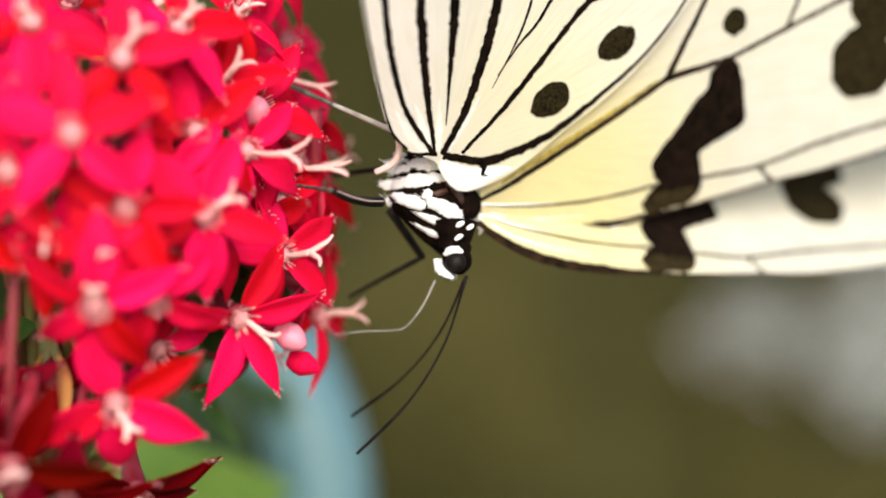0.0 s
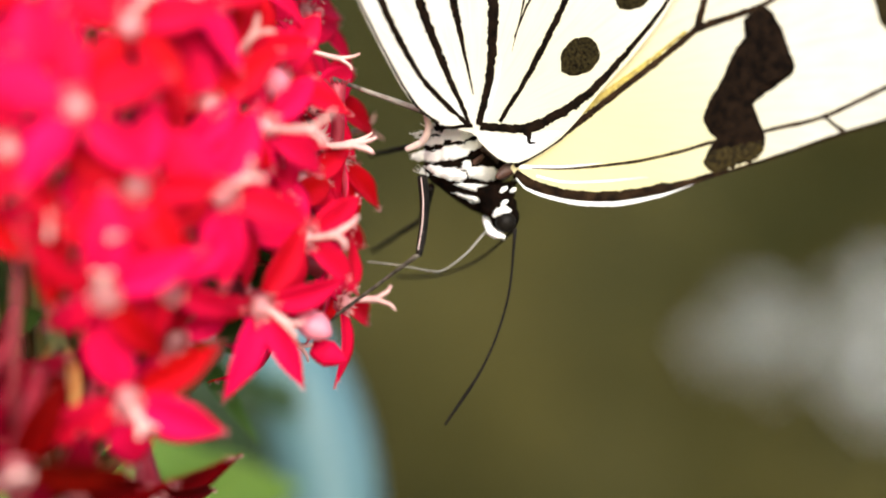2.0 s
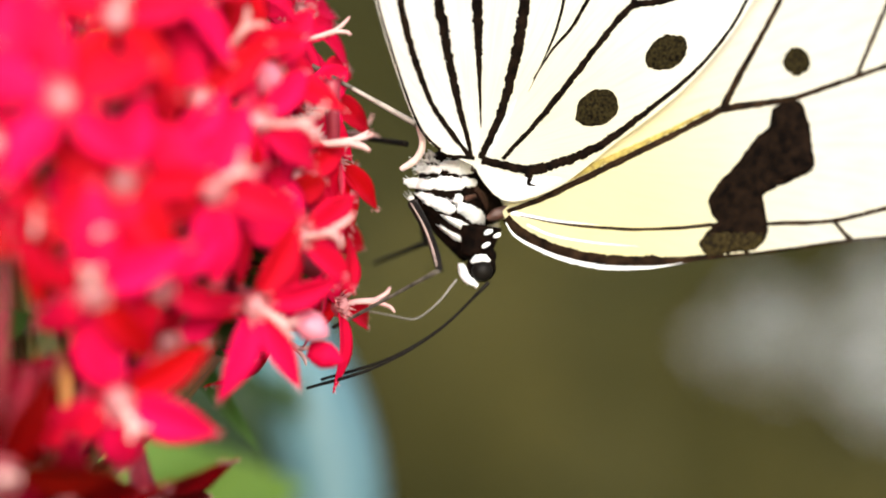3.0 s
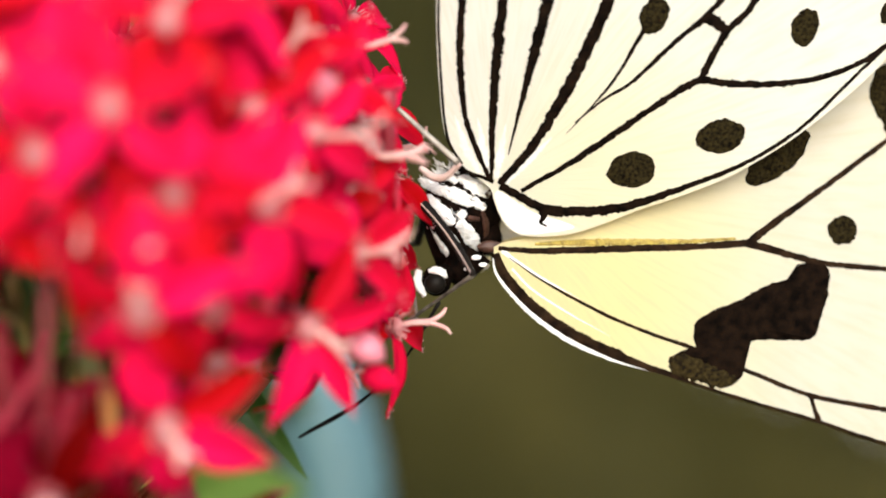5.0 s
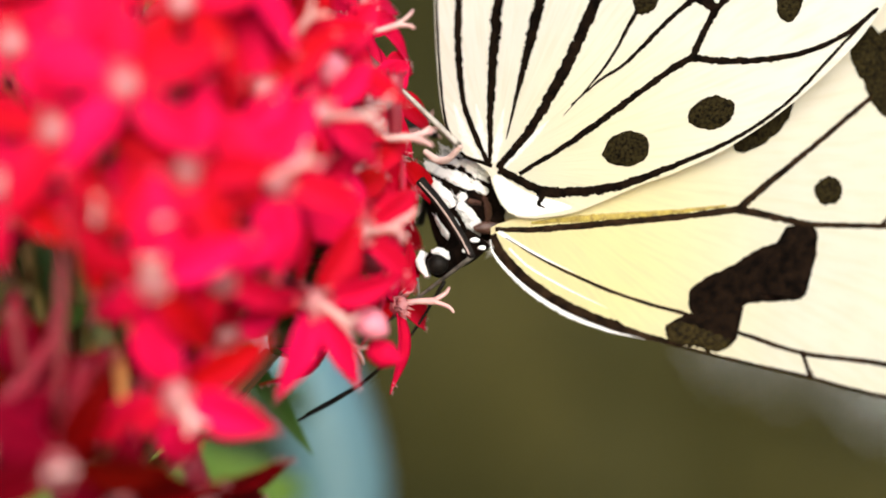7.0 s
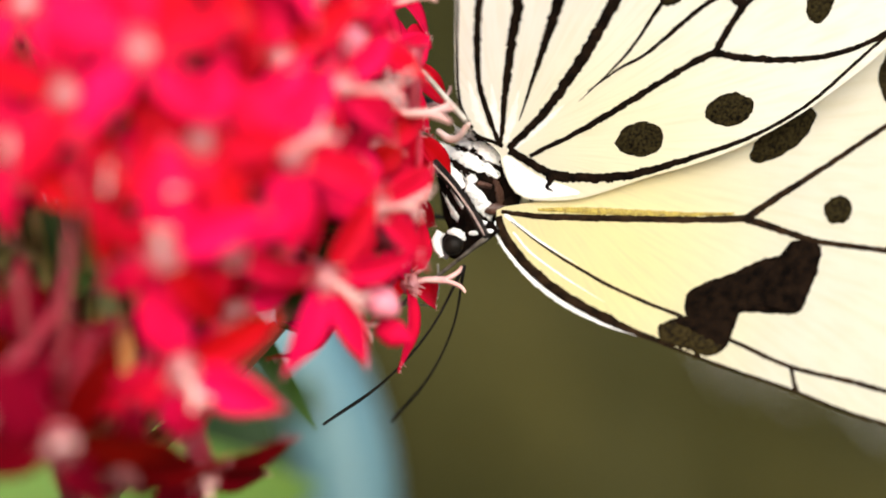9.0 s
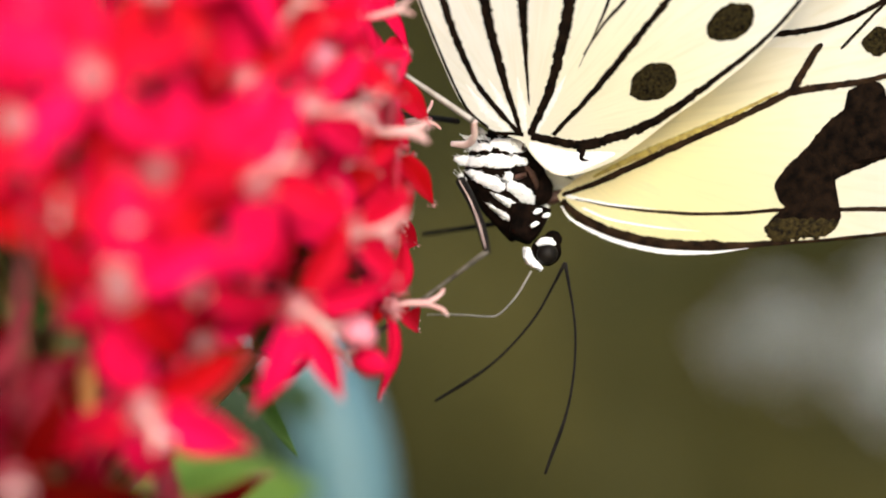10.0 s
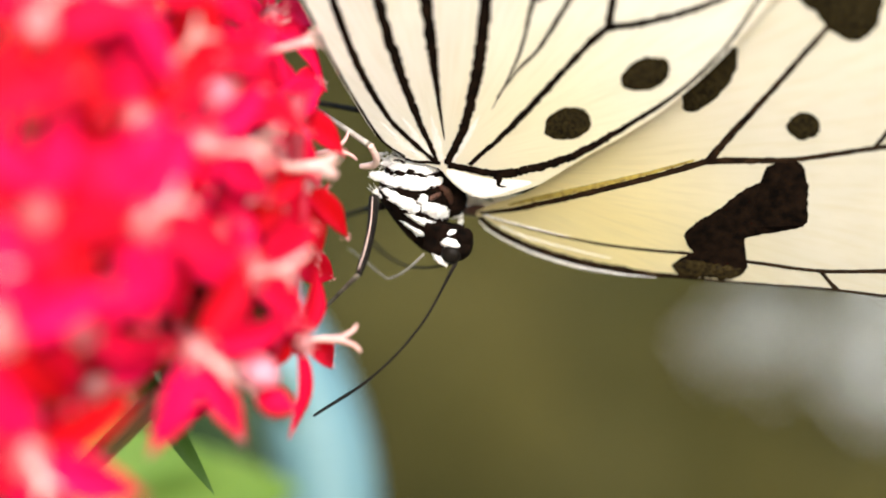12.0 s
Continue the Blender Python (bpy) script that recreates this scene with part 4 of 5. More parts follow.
def fringe(points, widths, count, seed):
    """Short pale hairs that lie along a band on the thorax."""
    rng = random.Random(seed)
    line = spline(points, 0.1)
    hairs = []
    for _ in range(count):
        i = rng.randrange(len(line) - 1)
        d = line[i + 1] - line[i]
        d = d / (np.linalg.norm(d) + 1e-9)
        e = 0.5 * widths[min(len(widths) - 1, int(i / len(line) * len(widths)))] * rng.uniform(-1.1, 1.1)
        u, v = line[i][0] - d[1] * e, line[i][1] + d[0] * e
        reach = rng.uniform(0.2, 0.4)
        p = skin(u, v, 0.06)
        q = skin(u - d[0] * reach + rng.uniform(-0.15, 0.15), v - d[1] * reach + rng.uniform(-0.15, 0.15), rng.uniform(0.1, 0.25))
        hairs.append(tube([p, (p + q) / 2 + Vector((0, -0.04, 0)), q], [0.028, 0.024, 0.008], 3))
    return merged(*hairs)


def limb(name, length, radii, mat, parent, label, bow=0.0, sides=10):
    """A leg joint or feeler along -z from its base, bowed to one side."""
    line = spline([(0, 0, 0), (bow * length * 0.8, 0, -length * 0.33), (bow * length * 0.8, 0, -length * 0.66), (0, 0, -length)], length / 24)
    return part(name, mesh_of(name, *tube(line, radii, sides), mat), parent, label)


def butterfly():
    whole = new("butterfly")
    tagged(whole, "paper kite butterfly, cream wings with black veins, feeding on the flowers", "butterfly")
    whole.matrix_basis = local(2.8, 112.5, 4.5)
    MOVING["butterfly"] = whole

    turn = Matrix((ACROSS, Vector((0, 1, 0)), ALONG)).transposed().to_quaternion()
    v, f = blob((WIDE, DEEP, LONG), (0, 0, 0), 20, 30, 0.05, 2, girth)
    v = [MID + turn @ (Vector(p) + Vector((lean(p[2] / LONG), 0.6 * max(0.0, p[0] + lean(p[2] / LONG)), 0))) for p in v]
    thorax = part("thorax", mesh_of("thorax", v, f, BLACK), whole, "black thorax with white stripes")

    def white(points, widths):
        seed = len(points) + widths[0] + points[0][0]
        band = part("white_stripe", mesh_of("white_stripe", *stripe(points, widths, seed=seed), WHITE), thorax)
        part("fringe", mesh_of("fringe", *fringe(points, widths, 4 + 4 * len(points), seed), WHITE), band)

    white([(-3.92, 0.85), (-3.19, 0.62), (-2.35, 0.19)], [0.5, 0.7, 0.5])
    white([(-2.38, 0.54), (-1.54, 0.12), (-0.69, -0.42), (-0.08, -0.58)], [0.5, 0.95, 1.1, 0.6])
    white([(-5.00, 0.50), (-4.23, -0.04), (-3.19, -0.50), (-2.23, -0.88), (-1.23, -1.42)], [0.5, 0.75, 0.9, 0.95, 0.8])
    white([(-1.46, -1.04), (-0.50, -1.73)], [0.7, 0.6])
    white([(-4.61, -0.65), (-3.96, -1.27), (-3.31, -2.04), (-2.69, -2.73)], [0.4, 0.8, 1.0, 0.7])
    white([(-2.38, -1.88), (-2.00, -2.35)], [0.7, 0.7])
    white([(-2.42, -2.50), (-1.77, -3.27), (-1.27, -3.96), (-0.77, -4.65)], [0.75, 1.05, 1.15, 0.9])
    white([(-0.77, -4.88), (-0.08, -5.34)], [0.4, 0.5])
    white([(-3.54, -2.81), (-2.69, -3.88), (-1.77, -5.04)], [0.35, 0.55, 0.45])
    white([(-4.08, -3.34), (-3.38, -4.42), (-2.46, -5.50)], [0.25, 0.4, 0.3])
    white([(-0.46, -5.73), (-0.15, -5.57)], [0.3, 0.3])
    white([(-5.08, -0.65), (-4.92, -1.27)], [0.5, 0.4])
    for i, (line, widths) in enumerate((([(-0.77, -1.81),(-0.46, -2.69),(-0.31, -3.84),(0.15, -4.34)], [0.3, 0.5, 0.5, 0.35]), ([(-0.50, -0.77),(0.15, -0.19)], [0.5, 0.5]), ([(-1.77, -2.31),(-0.88, -2.42)], [0.4, 0.4]))):
        part("wing_joint", mesh_of("wing_joint", *stripe(line, widths, 0.1, 40 + i), BROWN), thorax, "brown wing joint")
    v, f = blob((1.25, 1.2, 1.3), (-0.5, 3.9, -3.6), 12, 18, 0.12, 4)
    part("wing_socket", mesh_of("wing_socket", v, f, BLACK), thorax, "black wing socket")
    rng = random.Random(8)
    tufts = []
    for _ in range(45):
        p = skin(rng.uniform(-3.8, -2.2), rng.uniform(0.6, 1.4), 0.0)
        q = p + Vector((rng.uniform(-0.6, -0.1), rng.uniform(-0.6, 0.1), rng.uniform(0.1, 0.6)))
        tufts.append(tube([p, (p + q) / 2 + Vector((0, -0.08, 0.05)), q], [0.05, 0.04, 0.015], 4))
    part("hair_tuft", mesh_of("hair_tuft", *merged(*tufts), WHITE), thorax, "fine white hairs")
    neck = spline([(-1.6, 2.2, -4.6), (-2.2, 2.0, -5.6), (-3.0, 1.7, -6.3)], 0.3)
    neck = part("neck", mesh_of("neck", *tube(neck, [1.6, 1.2, 0.85], 16), BLACK), whole, "black neck with white dots")
    for x, y, z, r in ((-1.2, 0.6, -5.0, 0.22), (-1.75, 0.5, -5.75, 0.2), (-0.75, 0.95, -5.5, 0.2)):
        part("white_dot", mesh_of("white_dot", *blob((r * 1.6, r * 0.5, r * 0.8), (x, y, z), 8, 12, 0.4, x), WHITE), neck)
    v, f = blob((1.1, 1.1, 8.5), (0, 0, 0), 18, 18, 0.04, 3)
    MOVING["abdomen"] = part("abdomen", mesh_of("abdomen", [Vector((2.2, 1.75, 8.2)) + turn @ Vector(p) for p in v], f, BLACK), whole, "slender dark abdomen")

    MOVING["hindwing"] = hindwing("hindwing", "cream hindwing with black veins and spots", whole)
    MOVING["forewing"] = forewing("forewing", "cream and yellow forewing with black bar", whole)
    MOVING["far_forewing"] = forewing("forewing", "opposite forewing, cream with black bar", whole, False)
    MOVING["far_hindwing"] = hindwing("hindwing", "opposite hindwing, cream with black veins", whole)

    head = part("head", mesh_of("head", *merged(blob((1.15, 1.3, 1.15), (0.15, 1.3, 0.15), 14, 20, 0.06, 5), blob((0.7, 0.8, 0.7), (0.95, 1.4, 0.75), 10, 14, 0.05, 6)), BLACK), whole, "black head with white marks")
    MOVING["head"] = head
    head.scale = (0.9, 0.9, 0.9)
    for y in (0.25, 2.5):
        part("eye", mesh_of("eye", *blob((0.82, 0.62, 0.78), (0.02, y, -0.02), 14, 20), EYE), head, "glossy dark compound eye")
    for line, radii in (([(-1.15, 0.55, 0.95), (-1.3, 0.35, 0.3), (-1.15, 0.3, -0.35), (-0.75, 0.35, -0.95)], [0.22, 0.33, 0.32, 0.16]),
                        ([(-0.45, 0.3, 0.92), (0.1, 0.25, 0.98), (0.6, 0.35, 0.7), (0.82, 0.5, 0.3)], [0.15, 0.34, 0.32, 0.12]),
                        ([(-1.15, 2.3, 0.95), (-1.3, 2.4, 0.3), (-1.15, 2.4, -0.35), (-0.75, 2.3, -0.95)], [0.22, 0.33, 0.32, 0.16])):
        v, f = tube(spline(line, 0.12), radii, 16)
        part("white_mark", mesh_of("white_mark", [Vector(p) * (1 + 0.10 * noise.noise(Vector(p) * 5.5) + 0.05 * noise.noise(Vector(p) * 13)) for p in v], f, WHITE), head)

    MOVING["antenna_a"] = limb("antenna", 14.5, [0.14, 0.09, 0.085, 0.085, 0.095, 0.13, 0.1], LEG_DARK, whole, "thin black antenna", 0.10)
    MOVING["antenna_b"] = limb("antenna", 13.5, [0.14, 0.09, 0.085, 0.085, 0.095, 0.13, 0.1], LEG_DARK, whole, "thin black antenna", 0.10)
    line = spline([(0, 0, 0), (1.2, 0, -1.8), (1.9, 0, -3.6), (1.7, 0, -4.6), (0.9, 0, -6.4), (0, 0, -8.8)], 0.25)
    MOVING["proboscis"] = part("proboscis", mesh_of("proboscis", *tube(line, [0.09, 0.075, 0.065, 0.055, 0.045], 8), THREAD), whole, "thin grey uncoiled proboscis")
    MOVING["hind_femur"] = limb("hind_femur", 3.47, [0.2, 0.26, 0.25, 0.22, 0.2], LEG_PINK, whole, "pale pinkish upper leg", -0.26)
    MOVING["hind_tibia"] = limb("hind_tibia", 9.95, [0.24, 0.2, 0.19, 0.17, 0.16, 0.22, 0.16], LEG_GREY, whole, "grey lower leg")
    line = spline([(0, -0.06, -0.2), (0, -0.06, -2.5), (0, -0.05, -5.6)], 0.3)
    part("pale_half", mesh_of("pale_half", *tube(line, [0.2, 0.19, 0.15], 8), LEG_PALE), MOVING["hind_tibia"], "pale upper half of the leg")
    MOVING["mid_femur"] = limb("mid_femur", 6.55, [0.36, 0.34, 0.31, 0.29, 0.3, 0.22], LEG_DARK, whole, "black upper leg with pale edge", 0.04)
    edge = spline([(-0.1, -0.33, -0.2), (0.12, -0.32, -2.2), (0.12, -0.3, -4.4), (-0.06, -0.26, -6.3)], 0.3)
    part("pale_edge", mesh_of("pale_edge", *tube(edge, [0.03, 0.045, 0.045, 0.03], 6), LEG_PINK), MOVING["mid_femur"], "pale line along the leg")
    MOVING["mid_tibia"] = limb("mid_tibia", 11.18, [0.17, 0.13, 0.12, 0.12, 0.14, 0.15], LEG_GREY, whole, "grey lower leg")
    MOVING["fore_femur"] = limb("fore_femur", 4.63, [0.3, 0.3, 0.26], LEG_DARK, whole, "dark upper leg")
    MOVING["fore_tibia"] = limb("fore_tibia", 6.86, [0.2, 0.17, 0.16], LEG_DARK, whole, "dark lower leg")
    MOVING["far_leg"] = limb("hind_leg", 6.72, [0.22, 0.2, 0.18, 0.16], LEG_DARK, whole, "dark opposite leg")


butterfly()


# ---- what moves ----
def rows_of(table):
    """Rows of seconds, millimetres and degrees as walk() takes them."""
    return [(r[0], pose(r[1] * MM, r[2] * MM, r[3] * MM, *r[4:])) for r in table]


def motions():
    # a foot holds this style down, then lets it spring up
    spring = Matrix.Rotation(radians(30), 4, MOVING["style"].parent.matrix_basis.to_quaternion().inverted() @ Vector((0, -1, 0)))
    walk(MOVING["style"], [(0.0, pose(0, 0, 0)), (2.0, pose(0, 0, 0)), (2.1, spring), (12.0, spring)])
    walk(MOVING["plant"], rows_of([
        (0, -22.89, 117.97, 0.74, 1.5, 1.0, 2.9),
        (0.5, -22.70, 117.30, 1.22, 1.1, 0.4, 3.2),
        (1, -21.39, 116.03, 1.18, 1.1, 0.2, 3.1),
        (1.5, -21.43, 115.15, 2.67, 1.9, 0.3, 2.4),
        (2, -21.25, 110.83, 1.75, 1.8, 0.4, 2.6),
        (2.5, -21.74, 109.81, -0.75, 1.4, -0.3, 2.7),
        (3, -21.63, 108.83, 1.57, 0.8, -0.3, 2.3),
        (5, -18.17, 103.94, 0.46, 0.1, -0.1, 1.5),
        (5.5, -18.89, 103.45, 0.54, -0.0, -0.2, 1.5),
        (6, -18.64, 105.36, 1.28, 0.2, 0.2, 1.4),
        (6.5, -17.78, 106.90, 1.77, 0.1, 0.4, 1.2),
        (8.5, -18.24, 106.95, 2.99, 1.1, 1.9, 1.3),
        (9, -17.47, 104.80, 3.92, 1.4, 2.6, 1.5),
        (9.5, -18.07, 100.98, 3.36, 1.6, 2.0, 1.5),
        (10, -18.74, 100.75, 2.29, 1.7, 2.0, 1.0),
        (10.5, -21.40, 101.06, 1.65, 2.2, 2.3, 1.3),
        (11, -21.91, 102.34, -0.36, 1.8, 2.6, 1.6),
        (11.5, -23.01, 102.17, -0.42, 1.6, 2.1, 1.2),
        (12, -23.06, 98.74, 0.11, 1.5, 2.0, 1.0),
    ]))
    walk(MOVING["butterfly"], rows_of([
        (0, 0.49, 113.79, 6.67, -0.5, -29.8, -6.9),
        (0.5, 0.41, 113.36, 7.31, -3.5, -29.4, -10.3),
        (1, 1.77, 112.84, 7.29, -1.1, -30.3, -9.1),
        (1.5, 2.28, 112.84, 9.13, 11.2, -34.8, -14.4),
        (2, 2.39, 112.65, 8.52, 16.5, -37.3, -8.8),
        (2.5, 1.70, 112.81, 4.79, 11.6, -30.1, -1.7),
        (3, 2.26, 112.74, 6.17, 4.4, -24.4, 2.0),
        (5, 3.10, 111.88, 4.43, 0.8, -0.7, 1.4),
        (5.5, 2.25, 111.23, 4.43, 0.7, 0.1, -1.2),
        (6, 2.39, 112.30, 5.04, -1.3, -0.6, -1.1),
        (6.5, 3.25, 112.60, 5.47, -2.6, 0.4, -2.7),
        (8.5, 2.92, 112.56, 6.16, -2.6, 2.0, -8.9),
        (9, 3.18, 111.62, 6.73, -4.2, 3.5, -10.8),
        (9.5, 3.17, 110.51, 7.22, -6.3, -3.5, -8.7),
        (10, 4.76, 111.88, 7.63, 2.5, -22.6, 1.5),
        (10.5, 2.10, 112.86, 7.05, 14.1, -19.0, 2.7),
        (11, 1.92, 113.42, 4.56, 21.7, -18.1, -4.2),
        (11.5, 0.96, 113.28, 4.16, 25.3, -14.8, -3.7),
        (12, 0.33, 111.99, 5.88, 16.9, -21.8, -1.5),
    ]))
    walk(MOVING["hindwing"], rows_of([
        (0, -0.08, -0.95, -0.30, 40.8, 5.7, 27.2),
        (0.5, 0.03, -1.06, -0.41, 44.3, 0.9, 29.7),
        (1, 0.02, -0.87, -0.28, 39.2, 2.5, 26.8),
        (1.5, 0.14, -1.90, -0.18, 15.1, 9.4, 42.8),
        (2, -0.00, -1.22, -0.01, 4.0, 13.3, 22.9),
        (2.5, -0.02, -0.85, -0.04, 2.0, 11.2, 15.2),
        (3, -0.05, -0.66, -0.05, 8.5, 7.6, 9.5),
        (5, 0.08, 0.18, -0.00, 12.0, 0.9, -1.9),
        (5.5, 0.00, 0.28, -0.04, 12.4, -0.9, 0.8),
        (6, 0.01, 0.01, -0.05, 17.6, -1.5, 4.0),
        (6.5, -0.02, -0.24, -0.11, 18.6, -2.8, 8.7),
        (8.5, -0.03, -0.08, 0.01, 22.9, -6.3, 13.1),
        (9, -0.01, 0.10, 0.10, 25.2, -2.7, 15.9),
        (9.5, 0.09, 0.37, 0.24, 28.5, 0.7, 7.6),
        (10, -0.08, 0.12, 0.06, 13.9, 5.5, -10.3),
        (10.5, 0.09, 0.09, -0.22, 23.4, 13.0, -13.7),
        (11, 0.01, 0.10, -0.24, 18.2, 11.2, -10.2),
        (11.5, -0.00, 0.08, -0.30, 19.0, 9.0, -10.7),
        (12, -0.07, 0.37, -0.23, 19.7, 4.5, -19.1),
    ]))
    walk(MOVING["forewing"], rows_of([
        (0, 0.38, 1.21, -0.39, 39.8, -1.6, 15.4),
        (0.5, 0.10, 0.91, -0.18, 44.2, -5.4, 17.5),
        (1, -0.04, 1.26, -0.17, 39.0, -5.8, 14.2),
        (1.5, 0.67, -0.57, 0.45, 13.6, 2.2, 37.7),
        (2, 0.60, -0.03, 0.52, 1.9, 5.7, 20.3),
        (2.5, 0.68, 0.03, 0.56, 0.5, 6.4, 13.7),
        (3, 0.38, 0.23, 0.32, 6.5, 1.0, 7.1),
        (5, 0.11, 0.75, 0.14, 9.3, 0.9, 0.5),
        (5.5, 0.02, 1.07, 0.10, 10.3, 0.1, 3.2),
        (6, -0.19, 0.46, 0.13, 14.9, -1.8, 4.9),
        (6.5, -0.28, 0.21, 0.16, 16.4, -4.1, 8.0),
        (8.5, -0.46, 0.45, 0.20, 20.3, -5.7, 12.7),
        (9, -0.13, 0.48, 0.22, 22.5, -1.4, 16.8),
        (9.5, -0.70, 2.34, 0.45, 28.2, -2.6, 4.2),
        (10, 0.68, 3.97, -0.19, 1.9, -0.9, -8.4),
        (10.5, 0.18, 3.23, -1.34, 24.6, 3.0, -27.1),
        (11, -0.45, 3.08, -1.41, 19.5, 0.4, -22.8),
        (11.5, -0.49, 3.50, -1.82, 20.4, -0.1, -21.0),
        (12, 0.20, 3.92, -1.51, 21.3, 2.8, -29.1),
    ]))
    walk(MOVING["far_forewing"], rows_of([
        (0, -0.55, 5.17, 0.26, -7.0, 7.4, 44.0),
        (0.5, -1.18, 4.83, 0.69, -8.1, 3.3, 48.5),
        (1, -1.67, 5.24, 0.64, -13.8, 5.8, 47.1),
        (1.5, -0.36, 3.49, 0.26, 13.8, -0.6, 36.9),
        (2, -0.14, 3.97, -0.28, 2.2, 2.6, 20.1),
        (2.5, 0.31, 4.15, -0.19, 0.7, 3.5, 13.7),
        (3, 0.23, 4.41, -0.06, 6.6, -1.9, 6.7),
        (5, -0.11, 5.00, 0.13, 8.9, -1.9, 0.2),
        (5.5, -0.32, 5.31, 0.11, 9.9, -2.6, 2.8),
        (6, -0.60, 4.64, 0.25, 15.0, -4.6, 4.3),
        (6.5, -0.79, 4.37, 0.36, 16.6, -6.9, 7.2),
        (8.5, -1.39, 4.55, 0.36, 20.5, -8.4, 11.7),
        (9, -1.19, 4.53, 0.49, 22.7, -4.1, 15.7),
        (9.5, -1.19, 4.19, 0.18, 29.8, 2.0, 5.7),
        (10, 0.76, 8.29, -0.33, 0.0, -3.8, -7.9),
        (10.5, 0.43, 7.23, -2.38, 25.0, 0.3, -28.3),
        (11, -0.63, 7.40, -2.94, 19.8, -2.3, -24.0),
        (11.5, -0.69, 7.26, -3.48, 20.9, -2.9, -22.3),
        (12, 0.13, 7.86, -2.66, 21.8, 0.1, -30.3),
    ]))
    walk(MOVING["far_hindwing"], rows_of([
        (0, -0.67, 4.41, 0.09, 42.8, 16.9, 37.3),
        (0.5, -0.83, 4.20, 0.41, 45.4, 11.5, 40.4),
        (1, -0.75, 4.45, 0.28, 40.5, 14.0, 36.6),
        (1.5, -1.04, 3.36, -0.40, 16.3, 23.8, 47.0),
        (2, -0.73, 4.03, -0.98, 4.5, 28.3, 24.0),
        (2.5, -0.22, 4.45, -1.03, 2.2, 26.2, 15.7),
        (3, 0.05, 4.71, -0.51, 9.2, 22.4, 11.9),
        (5, 0.23, 5.58, -0.11, 12.5, 15.7, 1.3),
        (5.5, -0.05, 5.67, -0.15, 12.8, 13.7, 4.1),
        (6, -0.11, 5.40, 0.08, 18.0, 12.8, 8.5),
        (6.5, -0.32, 5.15, 0.14, 19.0, 11.4, 13.5),
        (8.5, -0.89, 5.25, 0.22, 23.0, 7.6, 19.0),
        (9, -1.05, 5.39, 0.41, 25.6, 10.8, 22.4),
        (9.5, -0.68, 5.68, 0.82, 29.5, 13.8, 15.0),
        (10, 0.00, 5.51, -0.25, 14.7, 20.0, -6.6),
        (10.5, 0.30, 5.30, -1.61, 25.7, 26.6, -7.0),
        (11, -0.39, 5.14, -2.12, 19.9, 25.4, -5.1),
        (11.5, -0.33, 4.98, -2.53, 20.5, 23.1, -5.5),
        (12, -0.25, 5.54, -1.77, 20.7, 18.5, -13.8),
    ]))
    walk(MOVING["abdomen"], rows_of([
        (0, -0.08, -0.95, -0.30, 40.8, 5.7, 27.2),
        (0.5, 0.03, -1.06, -0.41, 44.3, 0.9, 29.7),
        (1, 0.02, -0.87, -0.28, 39.2, 2.5, 26.8),
        (1.5, 0.14, -1.90, -0.18, 15.1, 9.4, 42.8),
        (2, -0.00, -1.22, -0.01, 4.0, 13.3, 22.9),
        (2.5, -0.02, -0.85, -0.04, 2.0, 11.2, 15.2),
        (3, -0.05, -0.66, -0.05, 8.5, 7.6, 9.5),
        (5, 0.08, 0.18, -0.00, 12.0, 0.9, -1.9),
        (5.5, 0.00, 0.28, -0.04, 12.4, -0.9, 0.8),
        (6, 0.01, 0.01, -0.05, 17.6, -1.5, 4.0),
        (6.5, -0.02, -0.24, -0.11, 18.6, -2.8, 8.7),
        (8.5, -0.03, -0.08, 0.01, 22.9, -6.3, 13.1),
        (9, -0.01, 0.10, 0.10, 25.2, -2.7, 15.9),
        (9.5, 0.09, 0.37, 0.24, 28.5, 0.7, 7.6),
        (10, -0.08, 0.12, 0.06, 13.9, 5.5, -10.3),
        (10.5, 0.09, 0.09, -0.22, 23.4, 13.0, -13.7),
        (11, 0.01, 0.10, -0.24, 18.2, 11.2, -10.2),
        (11.5, -0.00, 0.08, -0.30, 19.0, 9.0, -10.7),
        (12, -0.07, 0.37, -0.23, 19.7, 4.5, -19.1),
    ]))
    walk(MOVING["head"], rows_of([
        (0, -2.83, 0.33, -7.14, 0.0, -0.0, -0.0),
        (0.5, -2.77, 0.45, -7.22, -0.0, -0.0, -0.0),
        (1, -2.78, 0.43, -7.53, 0.0, -0.0, 0.0),
        (1.5, -2.32, 0.51, -7.08, 0.0, -0.0, 0.0),
        (2, -2.53, 0.34, -6.90, -0.0, -0.0, 0.0),
        (2.5, -3.00, 0.16, -7.09, -0.0, -0.0, 0.0),
        (3, -2.74, 0.12, -7.23, 0.0, -0.0, -0.0),
        (5, -4.06, 0.20, -6.72, 0.0, 0.0, 0.0),
        (5.5, -3.85, 0.20, -6.69, 0.0, -0.0, -0.0),
        (6, -3.84, 0.20, -6.69, 0.0, -0.0, -0.0),
        (6.5, -3.78, 0.21, -6.72, -0.0, -0.0, 0.0),
        (8.5, -3.64, 0.24, -6.63, 0.0, -0.0, -0.0),
        (9, -3.13, 0.35, -6.62, 0.0, -0.0, -0.0),
        (9.5, -3.25, 0.36, -7.19, -0.0, -0.0, -0.0),
        (10, -1.77, 0.10, -7.92, -0.0, -0.0, 0.0),
        (10.5, -2.04, 0.20, -6.46, 0.0, -0.0, 0.0),
        (11, -2.05, 0.38, -6.66, 0.0, 0.0, -0.0),
        (11.5, -1.68, 0.47, -6.50, 0.0, -0.0, -22.0),
        (12, -1.95, 0.35, -6.39, -0.0, -0.0, -34.0),
    ]))
